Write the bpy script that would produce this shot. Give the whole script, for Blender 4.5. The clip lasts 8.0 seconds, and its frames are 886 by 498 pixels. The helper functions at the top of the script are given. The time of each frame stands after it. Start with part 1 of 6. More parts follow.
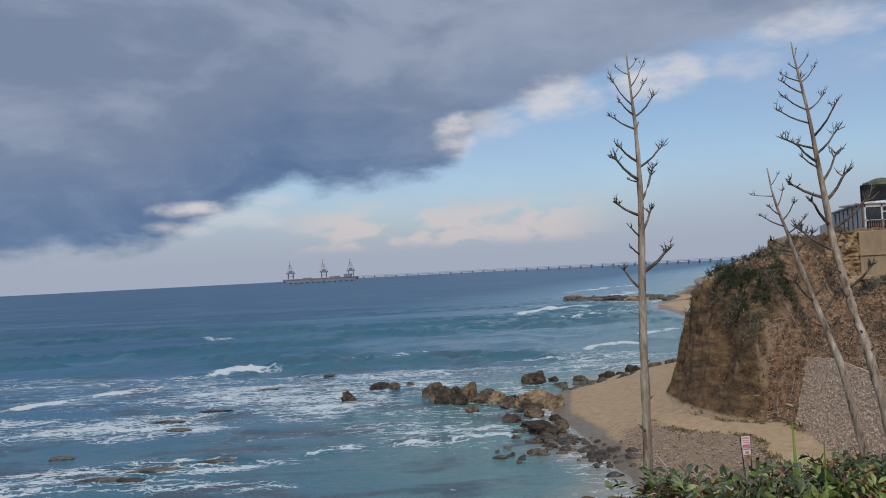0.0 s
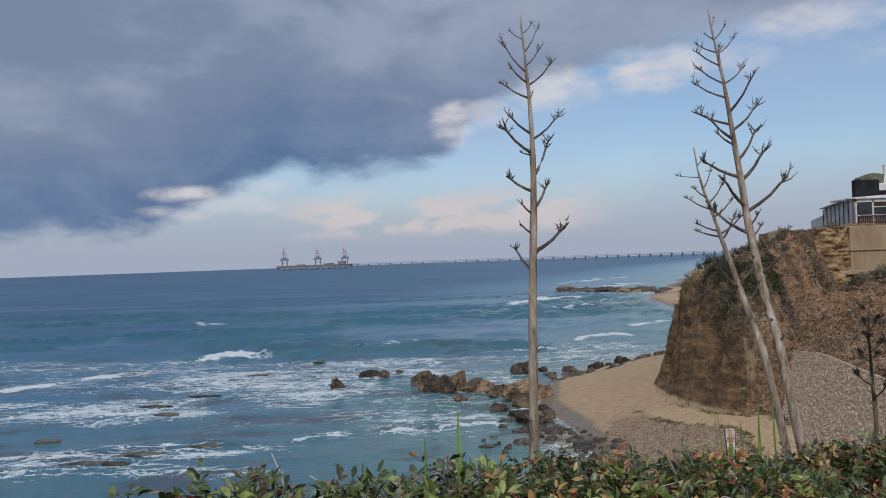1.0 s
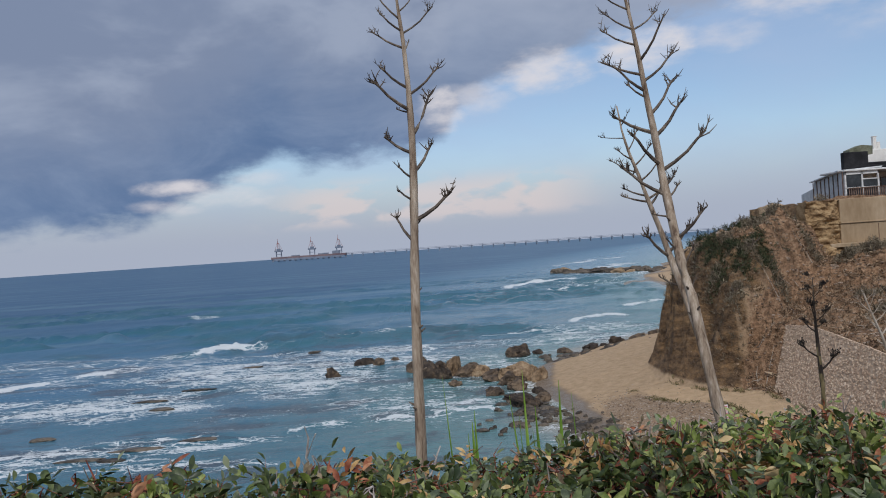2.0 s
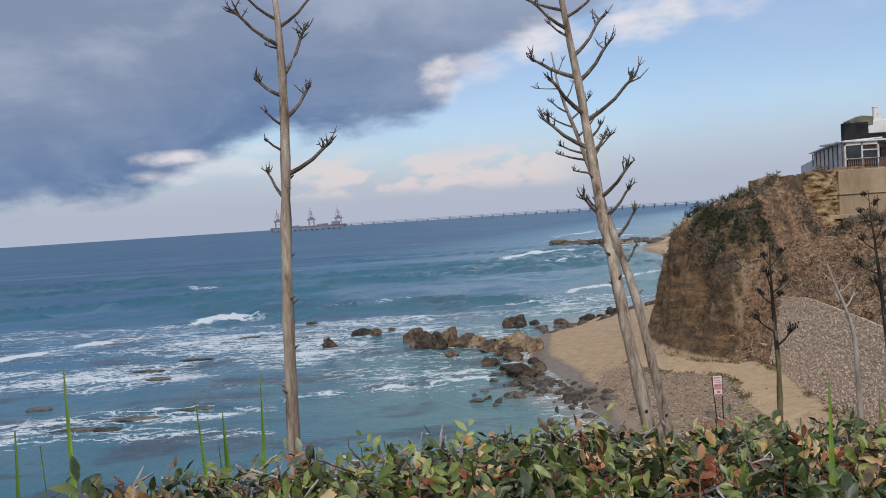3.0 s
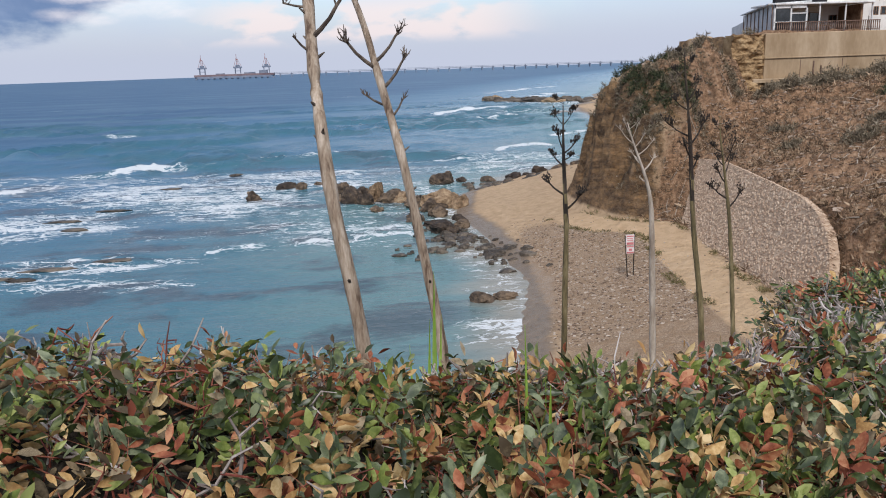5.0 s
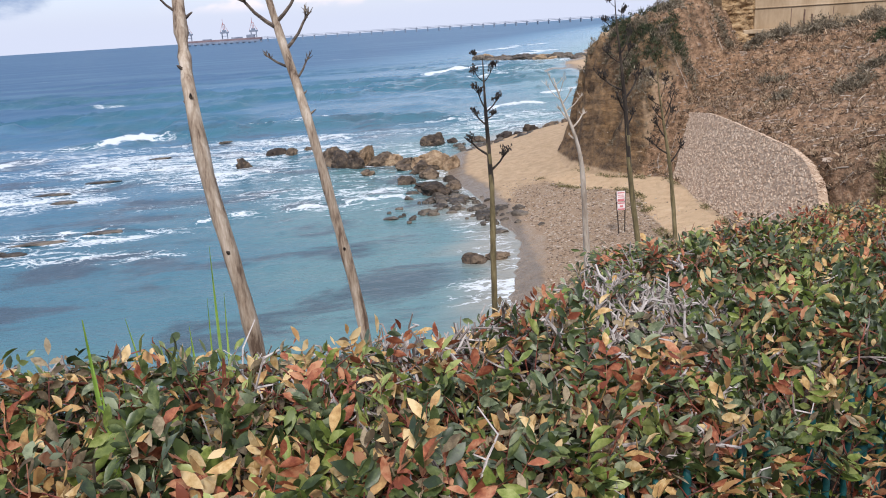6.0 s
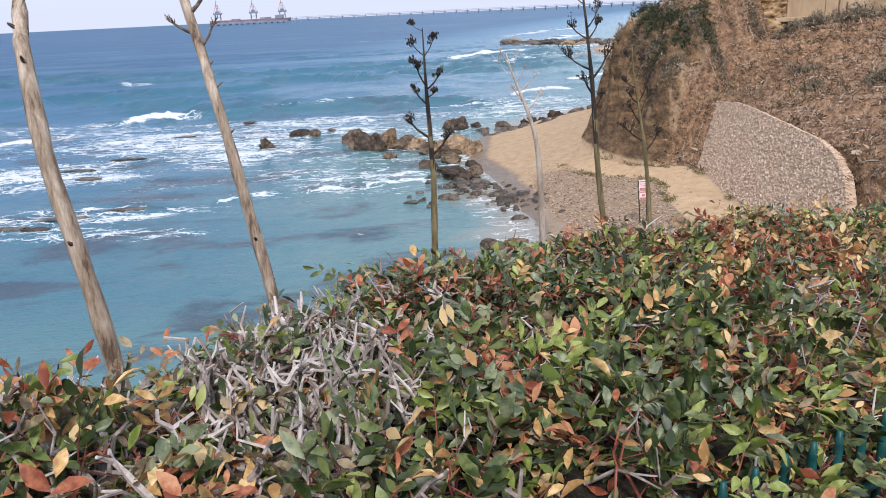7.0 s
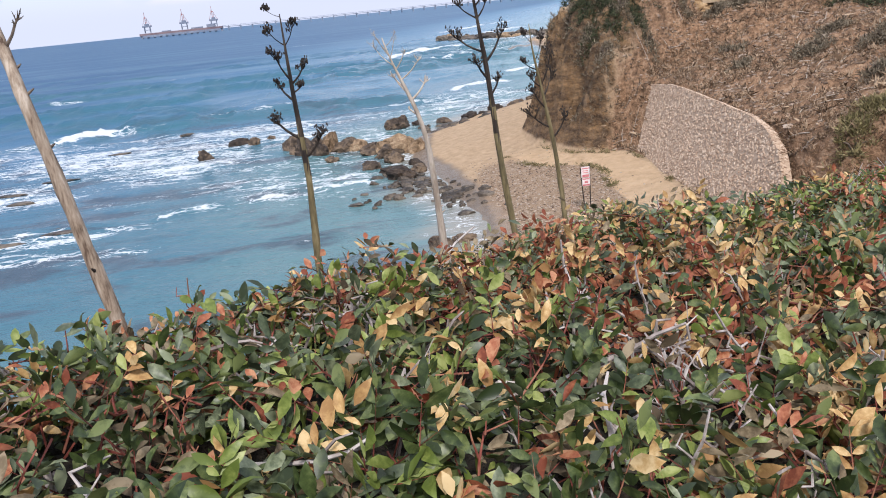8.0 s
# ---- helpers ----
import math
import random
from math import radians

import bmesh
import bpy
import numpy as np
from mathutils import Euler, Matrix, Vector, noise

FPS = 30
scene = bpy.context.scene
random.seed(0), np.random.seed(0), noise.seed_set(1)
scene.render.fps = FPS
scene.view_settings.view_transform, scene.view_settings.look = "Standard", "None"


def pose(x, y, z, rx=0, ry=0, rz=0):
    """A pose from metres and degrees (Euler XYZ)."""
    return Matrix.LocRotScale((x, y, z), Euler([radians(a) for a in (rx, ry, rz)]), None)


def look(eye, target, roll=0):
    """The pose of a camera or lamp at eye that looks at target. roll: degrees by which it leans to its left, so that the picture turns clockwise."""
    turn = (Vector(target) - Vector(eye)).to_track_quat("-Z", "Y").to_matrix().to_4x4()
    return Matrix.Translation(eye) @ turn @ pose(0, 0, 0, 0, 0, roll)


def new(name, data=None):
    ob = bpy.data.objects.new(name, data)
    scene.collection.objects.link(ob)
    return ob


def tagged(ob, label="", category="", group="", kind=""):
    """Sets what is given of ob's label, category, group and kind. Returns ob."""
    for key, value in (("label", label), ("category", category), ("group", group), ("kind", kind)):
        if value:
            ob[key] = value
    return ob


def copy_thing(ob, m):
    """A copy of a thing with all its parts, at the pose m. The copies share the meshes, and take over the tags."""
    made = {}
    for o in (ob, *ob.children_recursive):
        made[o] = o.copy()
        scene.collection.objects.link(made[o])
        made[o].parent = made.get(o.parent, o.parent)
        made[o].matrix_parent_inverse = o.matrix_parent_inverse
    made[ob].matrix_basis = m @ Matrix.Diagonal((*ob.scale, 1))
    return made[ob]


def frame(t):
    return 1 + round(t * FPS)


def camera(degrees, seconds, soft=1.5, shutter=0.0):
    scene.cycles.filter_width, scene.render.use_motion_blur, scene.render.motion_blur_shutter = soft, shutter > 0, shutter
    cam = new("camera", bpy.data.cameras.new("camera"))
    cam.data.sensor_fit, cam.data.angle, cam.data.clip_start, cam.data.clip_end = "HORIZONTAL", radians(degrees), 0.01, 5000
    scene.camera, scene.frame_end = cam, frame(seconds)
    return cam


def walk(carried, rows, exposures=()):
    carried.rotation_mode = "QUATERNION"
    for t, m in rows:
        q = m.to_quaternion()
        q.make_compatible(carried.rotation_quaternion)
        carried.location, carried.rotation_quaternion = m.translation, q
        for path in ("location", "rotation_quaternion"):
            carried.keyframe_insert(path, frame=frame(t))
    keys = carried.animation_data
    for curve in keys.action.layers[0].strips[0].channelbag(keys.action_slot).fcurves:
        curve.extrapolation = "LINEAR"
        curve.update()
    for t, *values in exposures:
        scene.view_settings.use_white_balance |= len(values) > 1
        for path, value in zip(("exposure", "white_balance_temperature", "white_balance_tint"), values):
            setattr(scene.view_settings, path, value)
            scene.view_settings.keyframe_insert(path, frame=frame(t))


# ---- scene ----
cam = camera(59.3, 8.0, soft=1.0)
PATH = [
    (0, (0.141, -0.259, 12.791), (0.172, 1.739, 12.848), -2.9),
    (0.3, (0.241, -0.227, 12.779), (0.077, 1.765, 12.847), -5.1),
    (0.5, (0.308, -0.206, 12.771), (0.111, 1.783, 12.843), -2.5),
    (0.7, (0.378, -0.162, 12.76), (0.241, 1.833, 12.817), -1.3),
    (1, (0.483, -0.097, 12.743), (0.527, 1.902, 12.771), -2.0),
    (1.2, (0.551, -0.043, 12.73), (0.596, 1.956, 12.761), -1.0),
    (1.5, (0.653, 0.038, 12.71), (0.824, 2.031, 12.734), -1.7),
    (1.7, (0.712, 0.07, 12.703), (0.782, 2.069, 12.719), -4.2),
    (2.8, (1.046, 0.356, 12.642), (1.087, 2.354, 12.562), -3.4),
    (3, (1.09, 0.397, 12.641), (1.143, 2.394, 12.558), -3.7),
    (3.3, (1.186, 0.414, 12.618), (1.272, 2.411, 12.539), -3.8),
    (3.5, (1.25, 0.425, 12.602), (1.401, 2.418, 12.525), -0.9),
    (3.8, (1.342, 0.466, 12.603), (1.552, 2.453, 12.515), -2.0),
    (4, (1.403, 0.493, 12.604), (1.624, 2.476, 12.474), -3.1),
    (4.2, (1.451, 0.514, 12.599), (1.7, 2.481, 12.338), -3.9),
    (4.5, (1.523, 0.546, 12.591), (1.844, 2.491, 12.252), -0.5),
    (4.7, (1.568, 0.567, 12.594), (1.797, 2.513, 12.195), -2.3),
    (5.8, (1.823, 0.607, 12.576), (1.996, 2.529, 12.051), -1.5),
    (6, (1.877, 0.625, 12.573), (2.085, 2.536, 12.021), -3.6),
    (6.3, (1.975, 0.684, 12.553), (2.324, 2.576, 12.006), -2.4),
    (6.5, (2.041, 0.723, 12.539), (2.382, 2.611, 11.971), -4.2),
    (6.8, (2.115, 0.791, 12.525), (2.291, 2.695, 11.939), -4.5),
    (7, (2.164, 0.837, 12.515), (2.31, 2.743, 11.928), -2.7),
    (7.3, (2.22, 0.919, 12.503), (2.388, 2.819, 11.903), -6.1),
    (7.5, (2.258, 0.974, 12.495), (2.527, 2.855, 11.87), -5.3),
    (7.7, (2.3, 1.013, 12.479), (2.639, 2.889, 11.872), -4.5),
    (8, (2.364, 1.072, 12.455), (2.632, 2.961, 11.855), -5.8),
]
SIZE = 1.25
EXPOSURES = [(0.0, -0.32, 6100, 10), (1.5, -0.28, 6130, 11), (3.0, -0.07, 6200, 12), (4.5, 0.09, 6290, 13), (6.0, 0.62, 6240, 15), (8.0, 0.71, 6230, 16)]
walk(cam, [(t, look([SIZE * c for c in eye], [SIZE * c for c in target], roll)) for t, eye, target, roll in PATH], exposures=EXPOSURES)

# ---------------------------------------------------------------- light
def set_in(node, name, value):
    node.inputs[name].default_value = value


def build_world():
    w = bpy.data.worlds.new("sky")
    scene.world = w
    w.use_nodes = True
    nt = w.node_tree
    nt.nodes.clear()
    N, L = nt.nodes.new, nt.links.new

    def math_node(op, a, b=None, c=None, clamp=False):
        m = N("ShaderNodeMath")
        m.operation, m.use_clamp = op, clamp
        for k, v in enumerate((a, b, c)):
            if v is None:
                continue
            if isinstance(v, (int, float)):
                m.inputs[k].default_value = v
            else:
                L(v, m.inputs[k])
        return m.outputs[0]

    def smooth(v, lo, hi):
        m = N("ShaderNodeMapRange")
        m.interpolation_type = "SMOOTHSTEP"
        L(v, m.inputs["Value"])
        set_in(m, "From Min", lo), set_in(m, "From Max", hi)
        return m.outputs["Result"]

    def noise_at(vec, scale, detail, rough=0.55, dist=0.0):
        n = N("ShaderNodeTexNoise")
        L(vec, n.inputs["Vector"])
        set_in(n, "Scale", scale), set_in(n, "Detail", detail), set_in(n, "Roughness", rough), set_in(n, "Distortion", dist)
        return n.outputs["Fac"]

    def mixed(f, a, b):
        m = N("ShaderNodeMix")
        m.data_type = "RGBA"
        for sock, v in ((m.inputs[0], f), (m.inputs[6], a), (m.inputs[7], b)):
            if isinstance(v, (int, float)):
                sock.default_value = v
            elif isinstance(v, tuple):
                sock.default_value = (*v, 1)
            else:
                L(v, sock)
        return m.outputs[2]

    tc = N("ShaderNodeTexCoord")
    mp = N("ShaderNodeMapping")
    L(tc.outputs["Generated"], mp.inputs["Vector"])
    set_in(mp, "Scale", (1.0, 1.0, 2.4))
    vec = mp.outputs["Vector"]
    sep = N("ShaderNodeSeparateXYZ")
    L(tc.outputs["Generated"], sep.inputs[0])
    el = math_node("MULTIPLY", math_node("ARCSINE", sep.outputs[2]), 57.2958)
    az = math_node("MULTIPLY", math_node("ARCTAN2", sep.outputs[0], sep.outputs[1]), 57.2958)
    # lower edge of the cloud bank, by bearing
    ramp = N("ShaderNodeValToRGB")
    ramp.color_ramp.interpolation = "B_SPLINE"
    stops = ((-46, 2.4), (-28.4, 2.7), (-19.2, 3.1), (-16.9, 4.6), (-13.8, 5.7), (-11.5, 7.2), (-9.9, 8.1), (-8.5, 7.2), (-6.2, 6.9), (-2.1, 7.4), (1.2, 7.6), (2.7, 9.2), (3.6, 10.9), (6.3, 12.0), (10.5, 13.4), (14.5, 14.6), (22, 15.6), (46, 17.0))
    els = ramp.color_ramp.elements
    while len(els) < len(stops):
        els.new(0.5)
    for e, (a, v) in zip(els, stops):
        e.position, e.color = (a + 50) / 100, ((v + 4) / 30, (v + 4) / 30, (v + 4) / 30, 1)
    L(math_node("DIVIDE", math_node("ADD", az, 50.0), 100.0), ramp.inputs[0])
    edge = math_node("SUBTRACT", math_node("MULTIPLY", ramp.outputs[0], 30.0), 4.0)
    big = noise_at(vec, 5.0, 5, 0.55, 0.3)
    fine = noise_at(vec, 17.0, 6, 0.6, 0.2)
    wob = math_node("ADD", math_node("MULTIPLY", math_node("SUBTRACT", big, 0.5), 1.5), math_node("MULTIPLY", math_node("SUBTRACT", fine, 0.5), 3.0))
    over = math_node("ADD", math_node("SUBTRACT", el, edge), wob)
    bank = smooth(over, -1.3, 0.5)
    # white puffs under the bank's edge: bearing, height, half widths, strength
    puff = noise_at(vec, 15.0, 7, 0.58, 0.15)
    puffs = None
    for pa, pe, ra, re, power in ((2.2, 9.9, 1.5, 1.3, 0.95), (9.6, 12.2, 3.6, 1.5, 0.85), (16.9, 12.8, 3.4, 1.5, 0.95), (22.6, 12.9, 2.2, 1.0, 0.55), (28.1, 14.8, 4.5, 1.2, 0.7),
                                  (-16.9, 5.2, 2.6, 0.55, 0.9), (-14.0, 4.6, 3.6, 0.8, 0.6), (-11.2, 5.7, 2.0, 0.55, 0.55), (-17.5, 3.9, 2.2, 0.5, 0.6), (5.0, 10.6, 2.4, 1.0, 0.5), (34.0, 12.5, 5.0, 1.2, 0.5)):
        da = math_node("DIVIDE", math_node("SUBTRACT", az, pa), ra)
        de = math_node("DIVIDE", math_node("SUBTRACT", el, pe), re)
        q = math_node("ADD", math_node("MULTIPLY", da, da), math_node("MULTIPLY", de, de))
        q = math_node("ADD", q, math_node("MULTIPLY", math_node("SUBTRACT", puff, 0.5), 5.0))
        blob = math_node("MULTIPLY", smooth(q, 1.7, -0.9), power)
        puffs = blob if puffs is None else math_node("MAXIMUM", puffs, blob)
    low = math_node("MULTIPLY", smooth(el, 1.5, 2.5), smooth(el, 5.8, 3.8))
    low = math_node("MULTIPLY", low, smooth(math_node("ABSOLUTE", math_node("ADD", az, -1.0)), 14.0, 7.0))
    cumulus = math_node("MULTIPLY", smooth(noise_at(vec, 13.0, 7, 0.5, 0.1), 0.43, 0.56), low)
    veil = math_node("MULTIPLY", smooth(noise_at(vec, 3.5, 4, 0.5, 0.2), 0.35, 0.75), 0.55)

    sky = N("ShaderNodeTexSky")
    sky.sky_type, sky.sun_disc = "NISHITA", False
    sky.sun_elevation, sky.sun_rotation = radians(SUN_HEIGHT), radians(SUN_BEARING)
    sky.air_density, sky.dust_density, sky.ozone_density = 1.0, 1.2, 1.4
    bright = N("ShaderNodeVectorMath")
    bright.operation = "SCALE"
    L(sky.outputs[0], bright.inputs[0])
    bright.inputs[3].default_value = SKY_STRENGTH
    under = mixed(smooth(noise_at(vec, 7.0, 6, 0.6, 0.4), 0.3, 0.72), (0.115, 0.185, 0.32), (0.215, 0.285, 0.415))
    under = mixed(smooth(over, 9.0, 0.0), mixed(smooth(big, 0.4, 0.65), (0.22, 0.268, 0.372), (0.33, 0.378, 0.475)), under)
    under = mixed(math_node("MULTIPLY", smooth(az, -8.0, 18.0), 0.6), under, mixed(smooth(big, 0.35, 0.65), (0.33, 0.37, 0.45), (0.46, 0.49, 0.56)))
    under = mixed(smooth(el, 22.0, 60.0), under, (0.62, 0.64, 0.69))
    colour = mixed(veil, bright.outputs[0], (0.42, 0.52, 0.69))
    colour = mixed(smooth(el, 7.5, 0.3), colour, (0.415, 0.45, 0.525))
    colour = mixed(math_node("MULTIPLY", cumulus, 0.7), colour, (0.74, 0.63, 0.585))
    colour = mixed(bank, colour, under)
    colour = mixed(puffs, colour, (0.77, 0.72, 0.70))
    bg = N("ShaderNodeBackground")
    L(colour, bg.inputs["Color"])
    set_in(bg, "Strength", 1.12)
    out = N("ShaderNodeOutputWorld")
    L(bg.outputs[0], out.inputs[0])


SUN_HEIGHT, SUN_BEARING, SKY_STRENGTH = 44, 186, 0.115
build_world()
sun = new("sun", bpy.data.lights.new("sun", "SUN"))
sun.data.energy, sun.data.angle, sun.data.color = 2.0, radians(8), (1.0, 0.95, 0.88)
_b, _h = radians(SUN_BEARING), radians(SUN_HEIGHT)
sun.matrix_world = look((0, 0, 200), (-math.sin(_b) * math.cos(_h), -math.cos(_b) * math.cos(_h), 200 - math.sin(_h)))

# ---------------------------------------------------------------- materials
def material(name, stops, scale=6.0, rough=0.85, bump=0.3, fine=6.0, metal=0.0, coords="Object", stretch=(1, 1, 1), island=0.0, rnd=0.0, spec=0.3, bump_dist=0.02, island_ramp=None, transmit=0.0):
    """Two scales of noise over a ramp of colours, with relief from the finer one."""
    m = bpy.data.materials.new(name)
    m.use_nodes = True
    nt = m.node_tree
    N, L = nt.nodes.new, nt.links.new
    p = nt.nodes["Principled BSDF"]
    tc, mp = N("ShaderNodeTexCoord"), N("ShaderNodeMapping")
    L(tc.outputs[coords], mp.inputs[0])
    set_in(mp, "Scale", stretch)
    n1, n2 = N("ShaderNodeTexNoise"), N("ShaderNodeTexNoise")
    for n, s, d in ((n1, scale, 5), (n2, scale * fine, 4)):
        L(mp.outputs[0], n.inputs["Vector"])
        set_in(n, "Scale", s), set_in(n, "Detail", d), set_in(n, "Roughness", 0.6)
    add = N("ShaderNodeMath")
    add.operation = "MULTIPLY_ADD"
    L(n2.outputs[0], add.inputs[0])
    add.inputs[1].default_value = 0.5
    half = N("ShaderNodeMath")
    half.operation = "MULTIPLY_ADD"
    L(n1.outputs[0], half.inputs[0])
    half.inputs[1].default_value, half.inputs[2].default_value = 1.3, -0.4
    L(half.outputs[0], add.inputs[2])
    fac = add.outputs[0]
    if island or rnd:
        src = N("ShaderNodeNewGeometry").outputs["Random Per Island"] if island else N("ShaderNodeObjectInfo").outputs["Random"]
        k = N("ShaderNodeMath")
        k.operation = "MULTIPLY_ADD"
        L(src, k.inputs[0])
        k.inputs[1].default_value = island or rnd
        sh = N("ShaderNodeMath")
        sh.operation = "ADD"
        L(fac, sh.inputs[0])
        sh.inputs[1].default_value = -0.5 * (island or rnd)
        L(sh.outputs[0], k.inputs[2])
        fac = k.outputs[0]
    r = N("ShaderNodeValToRGB")
    els = r.color_ramp.elements
    while len(els) < len(stops):
        els.new(0.5)
    for e, (pos, col) in zip(els, stops):
        e.position, e.color = pos, (*col, 1)
    L(fac, r.inputs[0])
    L(r.outputs[0], p.inputs["Base Color"])
    set_in(p, "Roughness", rough), set_in(p, "Metallic", metal), set_in(p, "Specular IOR Level", spec)
    if bump:
        b = N("ShaderNodeBump")
        set_in(b, "Strength", bump), set_in(b, "Distance", bump_dist)
        L(n2.outputs[0], b.inputs["Height"])
        L(b.outputs[0], p.inputs["Normal"])
    if transmit:
        t, mix = N("ShaderNodeBsdfTranslucent"), N("ShaderNodeMixShader")
        L(r.outputs[0], t.inputs[0])
        mix.inputs[0].default_value = transmit
        L(p.outputs[0], mix.inputs[1]), L(t.outputs[0], mix.inputs[2])
        L(mix.outputs[0], nt.nodes["Material Output"].inputs[0])
    return m


def three(a, b, c, lo=0.3, hi=0.75):
    return ((lo, a), ((lo + hi) / 2, b), (hi, c))


M_STALK = material("dry_stalk_bark", ((0.28, (0.12, 0.08, 0.055)), (0.40, (0.28, 0.21, 0.15)), (0.56, (0.42, 0.335, 0.25)), (0.74, (0.60, 0.51, 0.41))), 14, 0.85, 0.5, 5, stretch=(3, 3, 0.5), bump_dist=0.004)
M_TWIG = material("dry_twig_bark", three((0.07, 0.055, 0.045), (0.14, 0.11, 0.085), (0.27, 0.22, 0.17)), 16, 0.85, 0.3, 4, bump_dist=0.002)
M_DARK = material("blackened_stalk_bark", three((0.016, 0.013, 0.011), (0.042, 0.032, 0.025), (0.10, 0.078, 0.055)), 12, 0.85, 0.4, 5, stretch=(3, 3, 0.6), bump_dist=0.003)
M_OLIVE = material("olive_stalk_bark", three((0.09, 0.073, 0.040), (0.175, 0.14, 0.068), (0.28, 0.23, 0.125)), 12, 0.85, 0.4, 5, stretch=(3, 3, 0.6), bump_dist=0.003)
M_PALE = material("bleached_stalk_bark", three((0.32, 0.26, 0.20), (0.48, 0.41, 0.33), (0.62, 0.55, 0.46)), 14, 0.85, 0.4, 5, stretch=(3, 3, 0.6), bump_dist=0.003)
M_POD = material("dried_seed_pod", three((0.02, 0.017, 0.015), (0.04, 0.032, 0.026), (0.09, 0.07, 0.05)), 30, 0.8, 0.3)
M_ROCK = material("brown_shore_rock", three((0.035, 0.027, 0.022), (0.09, 0.066, 0.047), (0.20, 0.145, 0.095)), 1.3, 0.8, 0.9, 5, rnd=0.35, bump_dist=0.12)
M_TANROCK = material("tan_shore_rock", three((0.13, 0.088, 0.052), (0.29, 0.20, 0.12), (0.44, 0.33, 0.21)), 1.3, 0.85, 0.9, 5, rnd=0.2, bump_dist=0.12)
M_REEF = material("wet_reef_rock", three((0.035, 0.029, 0.023), (0.085, 0.069, 0.053), (0.17, 0.14, 0.105)), 1.2, 0.5, 0.8, 5, rnd=0.3, bump_dist=0.1)
M_PEBBLE = material("beach_pebble", ((0.2, (0.13, 0.09, 0.065)), (0.42, (0.27, 0.19, 0.125)), (0.6, (0.39, 0.31, 0.235)), (0.82, (0.54, 0.46, 0.375))), 3, 0.85, 0.2, 4, island=0.95)
M_REVET = material("revetment_stone", three((0.40, 0.285, 0.20), (0.54, 0.405, 0.29), (0.66, 0.525, 0.395)), 2.5, 0.9, 0.7, 6, island=0.34, bump_dist=0.03)
M_REVET_ONE = material("revetment_stone_single", three((0.40, 0.285, 0.20), (0.54, 0.405, 0.29), (0.66, 0.525, 0.395)), 2.5, 0.9, 0.7, 6, rnd=0.34, bump_dist=0.03)
M_MORTAR = material("revetment_bed", three((0.33, 0.235, 0.16), (0.46, 0.34, 0.24), (0.57, 0.44, 0.32)), 2.0, 0.95, 0.6, 6)
M_SANDSTONE = material("yellow_sandstone", ((0.28, (0.14, 0.085, 0.042)), (0.42, (0.30, 0.195, 0.098)), (0.58, (0.40, 0.27, 0.14)), (0.80, (0.50, 0.365, 0.21))), 1.0, 0.95, 0.8, 5, stretch=(0.9, 0.9, 1.7), bump_dist=0.12)
M_CONCRETE = material("stained_concrete", three((0.33, 0.235, 0.14), (0.42, 0.31, 0.195), (0.50, 0.385, 0.26)), 0.35, 0.9, 0.2, 9, stretch=(1, 1, 0.35), bump_dist=0.02)
M_WHITE = material("weathered_white_render", three((0.70, 0.68, 0.63), (0.79, 0.77, 0.72), (0.84, 0.82, 0.78)), 0.3, 0.85, 0.1, 8, stretch=(1, 1, 0.6))
M_TRIM = material("white_painted_frame", three((0.55, 0.55, 0.54), (0.72, 0.72, 0.70), (0.82, 0.82, 0.80)), 1.5, 0.6, 0.1, 8)
M_SHEET = material("corrugated_pale_sheet", three((0.50, 0.52, 0.52), (0.64, 0.65, 0.65), (0.74, 0.75, 0.74)), 0.6, 0.6, 0.15, 9)
M_BLACK = material("black_cladding", three((0.006, 0.006, 0.007), (0.014, 0.014, 0.016), (0.03, 0.03, 0.032)), 1.0, 0.7, 0.2, 8)
M_TARP = material("olive_tarpaulin", three((0.11, 0.115, 0.075), (0.17, 0.175, 0.12), (0.24, 0.24, 0.18)), 0.8, 0.9, 0.3, 8)
M_RUST = material("rusty_iron", three((0.10, 0.06, 0.045), (0.18, 0.115, 0.085), (0.30, 0.21, 0.16)), 2.0, 0.8, 0.2, 6)
M_WOOD = material("brown_wood", three((0.16, 0.09, 0.05), (0.25, 0.15, 0.09), (0.34, 0.22, 0.14)), 1.5, 0.8, 0.3, 6)
M_GLASSY = material("dark_window_glass", three((0.012, 0.014, 0.016), (0.022, 0.025, 0.028), (0.04, 0.044, 0.05)), 0.5, 0.08, 0.0, spec=0.6)
# far jetty steel: distance haze is painted into both of these colours
M_STEEL = material("haze_tinted_grey_steel", three((0.16, 0.19, 0.25), (0.22, 0.25, 0.31), (0.30, 0.33, 0.39)), 0.05, 0.8, 0.0)
M_HULL = material("haze_tinted_red_brown_steel", three((0.17, 0.12, 0.13), (0.22, 0.16, 0.165), (0.28, 0.21, 0.21)), 0.03, 0.8, 0.0)
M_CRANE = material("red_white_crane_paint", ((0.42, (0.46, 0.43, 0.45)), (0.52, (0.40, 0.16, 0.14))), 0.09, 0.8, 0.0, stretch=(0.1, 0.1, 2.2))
M_BOARD = material("white_sign_board", three((0.62, 0.56, 0.55), (0.76, 0.70, 0.69), (0.82, 0.78, 0.77)), 3, 0.6, 0.1)
M_SIGNRED = material("faded_red_print", three((0.50, 0.15, 0.16), (0.62, 0.22, 0.23), (0.70, 0.32, 0.32)), 6, 0.6, 0.0)
M_FENCE = material("dark_green_coated_steel", three((0.004, 0.045, 0.045), (0.008, 0.07, 0.068), (0.02, 0.11, 0.105)), 30, 0.45, 0.1, 5, bump_dist=0.001)
